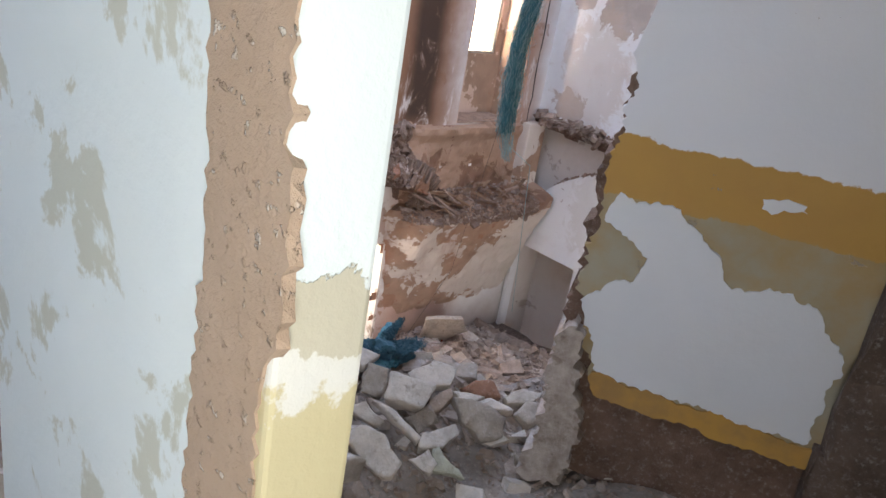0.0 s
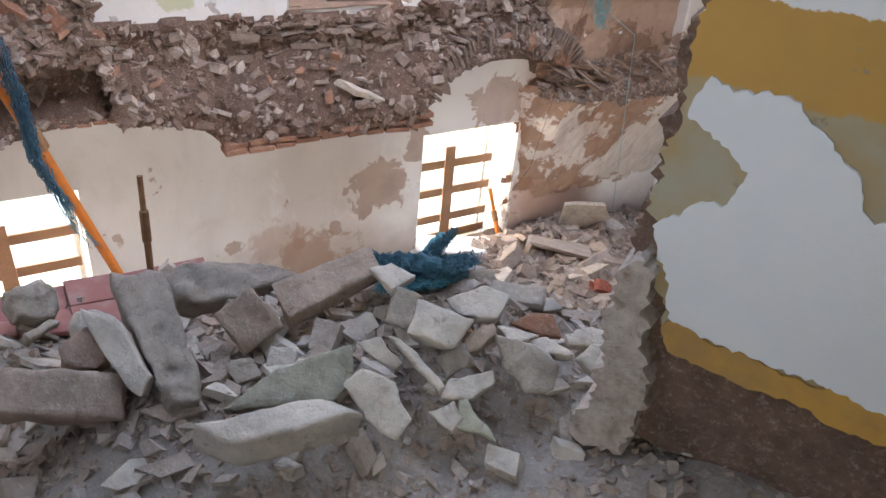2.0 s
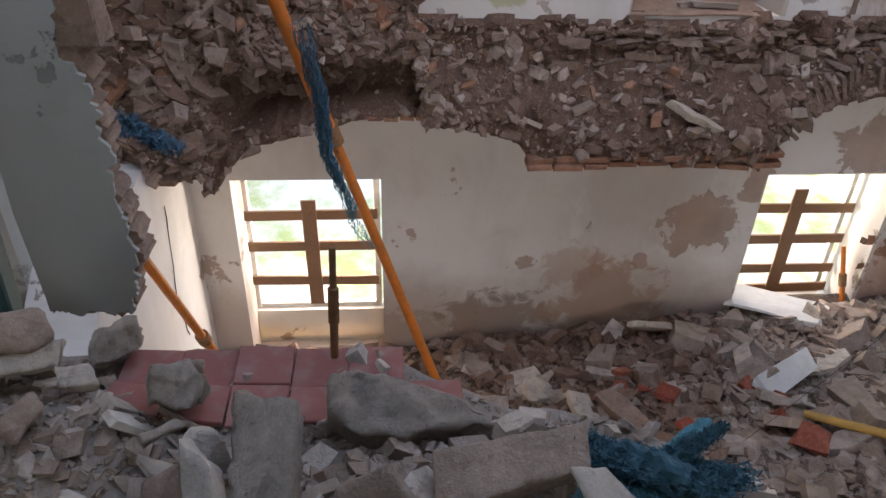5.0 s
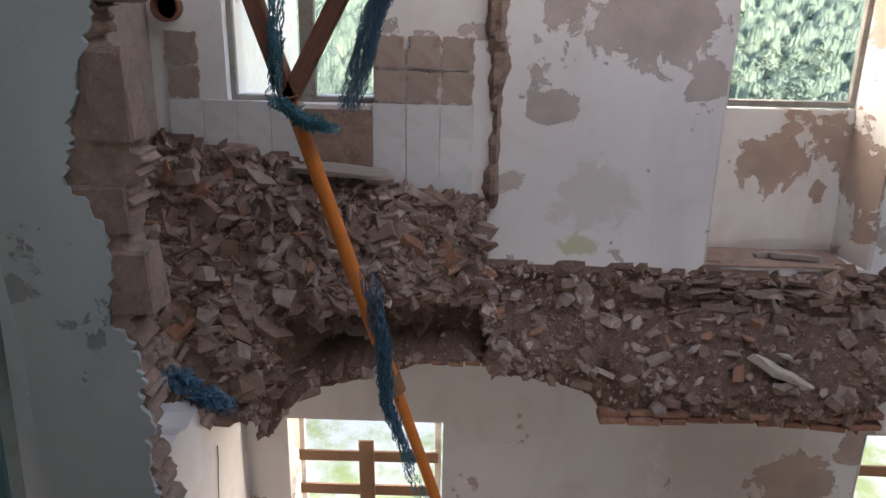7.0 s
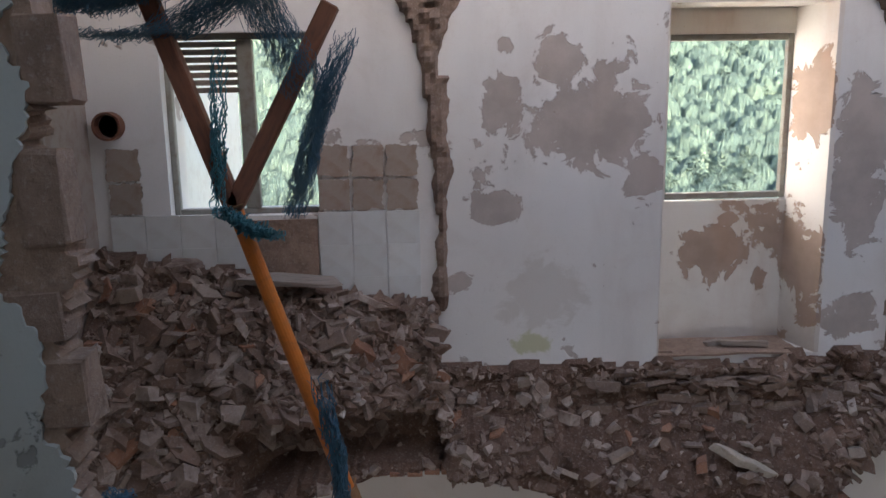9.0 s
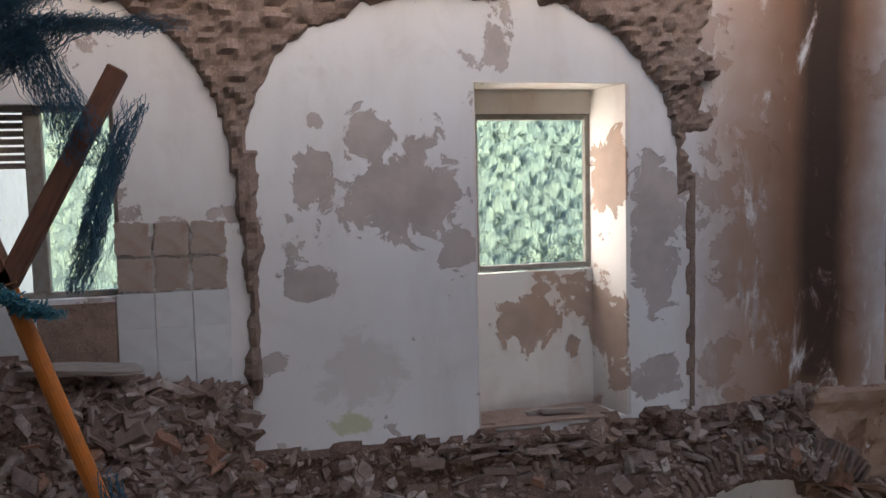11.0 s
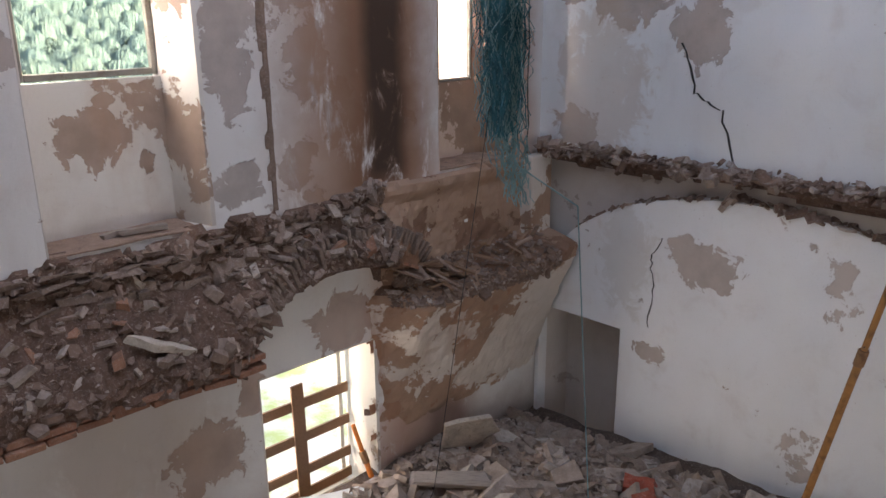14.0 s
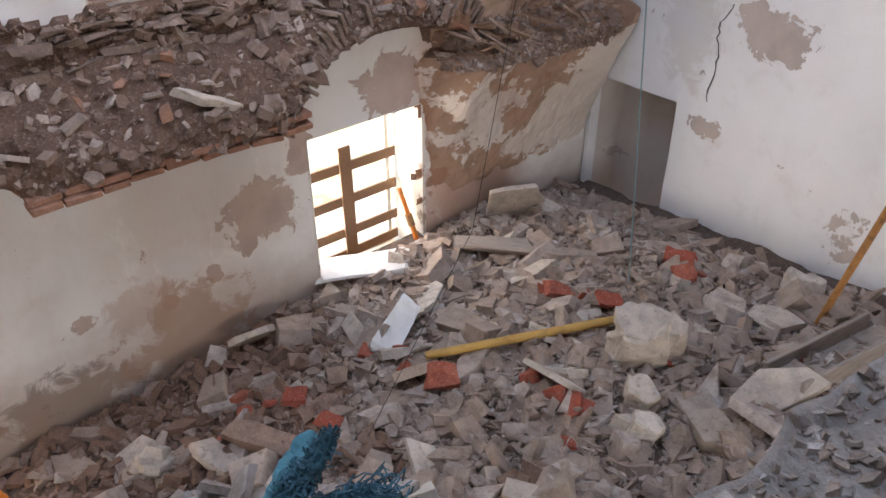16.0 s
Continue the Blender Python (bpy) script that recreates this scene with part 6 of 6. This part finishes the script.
bm = bmesh.new()
rows = []
for i in range(41):
    x = -6.45 - 300 * (i / 40) ** 1.7
    rows.append([bm.verts.new((x, -160 + j * 7.5, outside(x, -160 + j * 7.5))) for j in range(51)])
for a, b in zip(rows, rows[1:]):
    for j in range(50):
        bm.faces.new((a[j], a[j + 1], b[j + 1], b[j]))
bmesh.ops.recalc_face_normals(bm, faces=bm.faces[:])
solid("ground", bm, m_grass, "grassy ground rising to a wooded hillside", "ground", "structure")


def crown_mesh(seed, clumps=96):
    """Leaf clumps of one crown, as arrays of corners and faces."""
    r = np.random.RandomState(seed)
    h = r.uniform(0.2, 1.0, clumps)
    a = r.uniform(0, 6.2832, clumps)
    rad = (0.46 * np.sin(np.pi * np.minimum(1, 0.22 + 0.78 * h)) + 0.05) * r.uniform(0.45, 1.0, clumps)
    c = np.stack([rad * np.cos(a), rad * np.sin(a), h], 1)
    d = np.array([(1, 0, 0), (-1, 0, 0), (0, 1, 0), (0, -1, 0), (0, 0, 0.8), (0, 0, -0.8)])
    v = c[:, None, :] + d[None] * r.uniform(0.02, 0.075, (clumps, 6, 1)) + r.uniform(-0.025, 0.025, (clumps, 6, 3))
    fc = np.array([(0, 2, 4), (2, 1, 4), (1, 3, 4), (3, 0, 4), (2, 0, 5), (1, 2, 5), (3, 1, 5), (0, 3, 5)])
    return v.reshape(-1, 3), (fc[None] + 6 * np.arange(clumps)[:, None, None]).reshape(-1, 3)


rt = random.Random(77)
KINDS = [crown_mesh(s) for s in range(10)]
all_v, all_f, count = [], [], 0
for i in range(900):
    r = 52 + 190 * rt.random() ** 1.15
    ang = rt.uniform(11, 33) if i % 5 < 3 else rt.uniform(-27, -1) if i % 5 < 4 else rt.uniform(-35, 42)
    x, y = -1 - r, 3 + r * math.tan(radians(ang))
    vs, fs = rt.choice(KINDS)
    s, z, a = rt.uniform(2.2, 3.8), outside(x, y), rt.uniform(0, 6.28)
    ca, sa = math.cos(a), math.sin(a)
    all_v.append(np.stack([x + s * (vs[:, 0] * ca - vs[:, 1] * sa), y + s * (vs[:, 0] * sa + vs[:, 1] * ca), z + s * (vs[:, 2] - 0.15)], 1))
    all_f.append(fs + count)
    count += len(vs)
# closed canopy between the crowns: a dome for every tree over the slope
rc = np.random.RandomState(9)
CELL = 1.8
cell_u, cell_v, cell_h, cell_r = rc.uniform(0.1, 0.9, (90, 130)), rc.uniform(0.1, 0.9, (90, 130)), rc.uniform(0.8, 2.9, (90, 130)), rc.uniform(0.9, 1.8, (90, 130))
for from_angle, to_angle in ((-25, -3), (11, 33)):
    rr, aa = np.meshgrid(48 + 215 * np.linspace(0, 1, 400) ** 1.25, np.radians(np.linspace(from_angle, to_angle, 440)), indexing="ij")
    cx, cy = -1 - rr, 3 + rr * np.tan(aa)
    ground_z = np.array([outside(x, 3.0) for x in cx[:, 0]])[:, None] + np.zeros_like(cx)
    iu, iv = np.floor(-cx / CELL).astype(int), np.floor((cy + 270) / CELL).astype(int)
    dome = np.full(cx.shape, 0.6)
    for du in (-1, 0, 1):
        for dv in (-1, 0, 1):
            p, q = (iu + du) % 90, (iv + dv) % 130
            d2 = ((-cx / CELL - (iu + du) - cell_u[p, q]) ** 2 + ((cy + 270) / CELL - (iv + dv) - cell_v[p, q]) ** 2) * CELL ** 2
            dome = np.maximum(dome, cell_h[p, q] * np.sqrt(np.maximum(0, 1 - d2 / cell_r[p, q] ** 2)) + 0.4)
    grid = np.stack([cx + rc.uniform(-0.12, 0.12, cx.shape), cy + rc.uniform(-0.05, 0.05, cx.shape), ground_z + dome + rc.uniform(-0.2, 0.2, cx.shape)], 2).reshape(-1, 3)
    ids = np.arange(cx.size).reshape(cx.shape)
    a, b, c, d = ids[:-1, :-1].ravel(), ids[1:, :-1].ravel(), ids[1:, 1:].ravel(), ids[:-1, 1:].ravel()
    all_v.append(grid)
    all_f.append(np.concatenate([np.stack([a, d, c], 1), np.stack([a, c, b], 1)]) + count)
    count += len(grid)
verts, faces = np.concatenate(all_v), np.concatenate(all_f)
me = bpy.data.meshes.new("woodland")
me.vertices.add(len(verts))
me.vertices.foreach_set("co", verts.ravel())
me.loops.add(faces.size)
me.loops.foreach_set("vertex_index", faces.ravel())
me.polygons.add(len(faces))
me.polygons.foreach_set("loop_start", np.arange(0, faces.size, 3))
me.update(calc_edges=True)
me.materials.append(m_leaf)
tagged(new("woodland", me), "dense wood covering the hillside, leaves tinted blue-green for haze", "woodland", kind="stuff")
def white_building(label, lo, hi):
    w = thing("white_wing", label, "building", (lo[0], lo[1], lo[2]))
    size = [h - l for l, h in zip(lo, hi)]
    b = bmesh.new()
    box(b, (0, 0, 0), size)
    part("wall", b, m_white_board, w)
    b = bmesh.new()
    box(b, (-0.2, -0.15, size[2] + 0.003), (size[0] + 0.2, size[1] + 0.15, size[2] + 0.14))
    part("roof", bevelled(b, 0.03), m_red_piece, w, "red clay tile roof")
    return w


white_building("whitewashed outer wing of the house in daylight", (-11.5, -4.0, -4.0), (-8.2, 0.55, 3.4))
# added white building, for the overbright view through the narrow window
white_building("white outer wall added for the bright view of the narrow window", (-11.0, 10.2, -4.0), (-8.6, 16.0, 3.6))
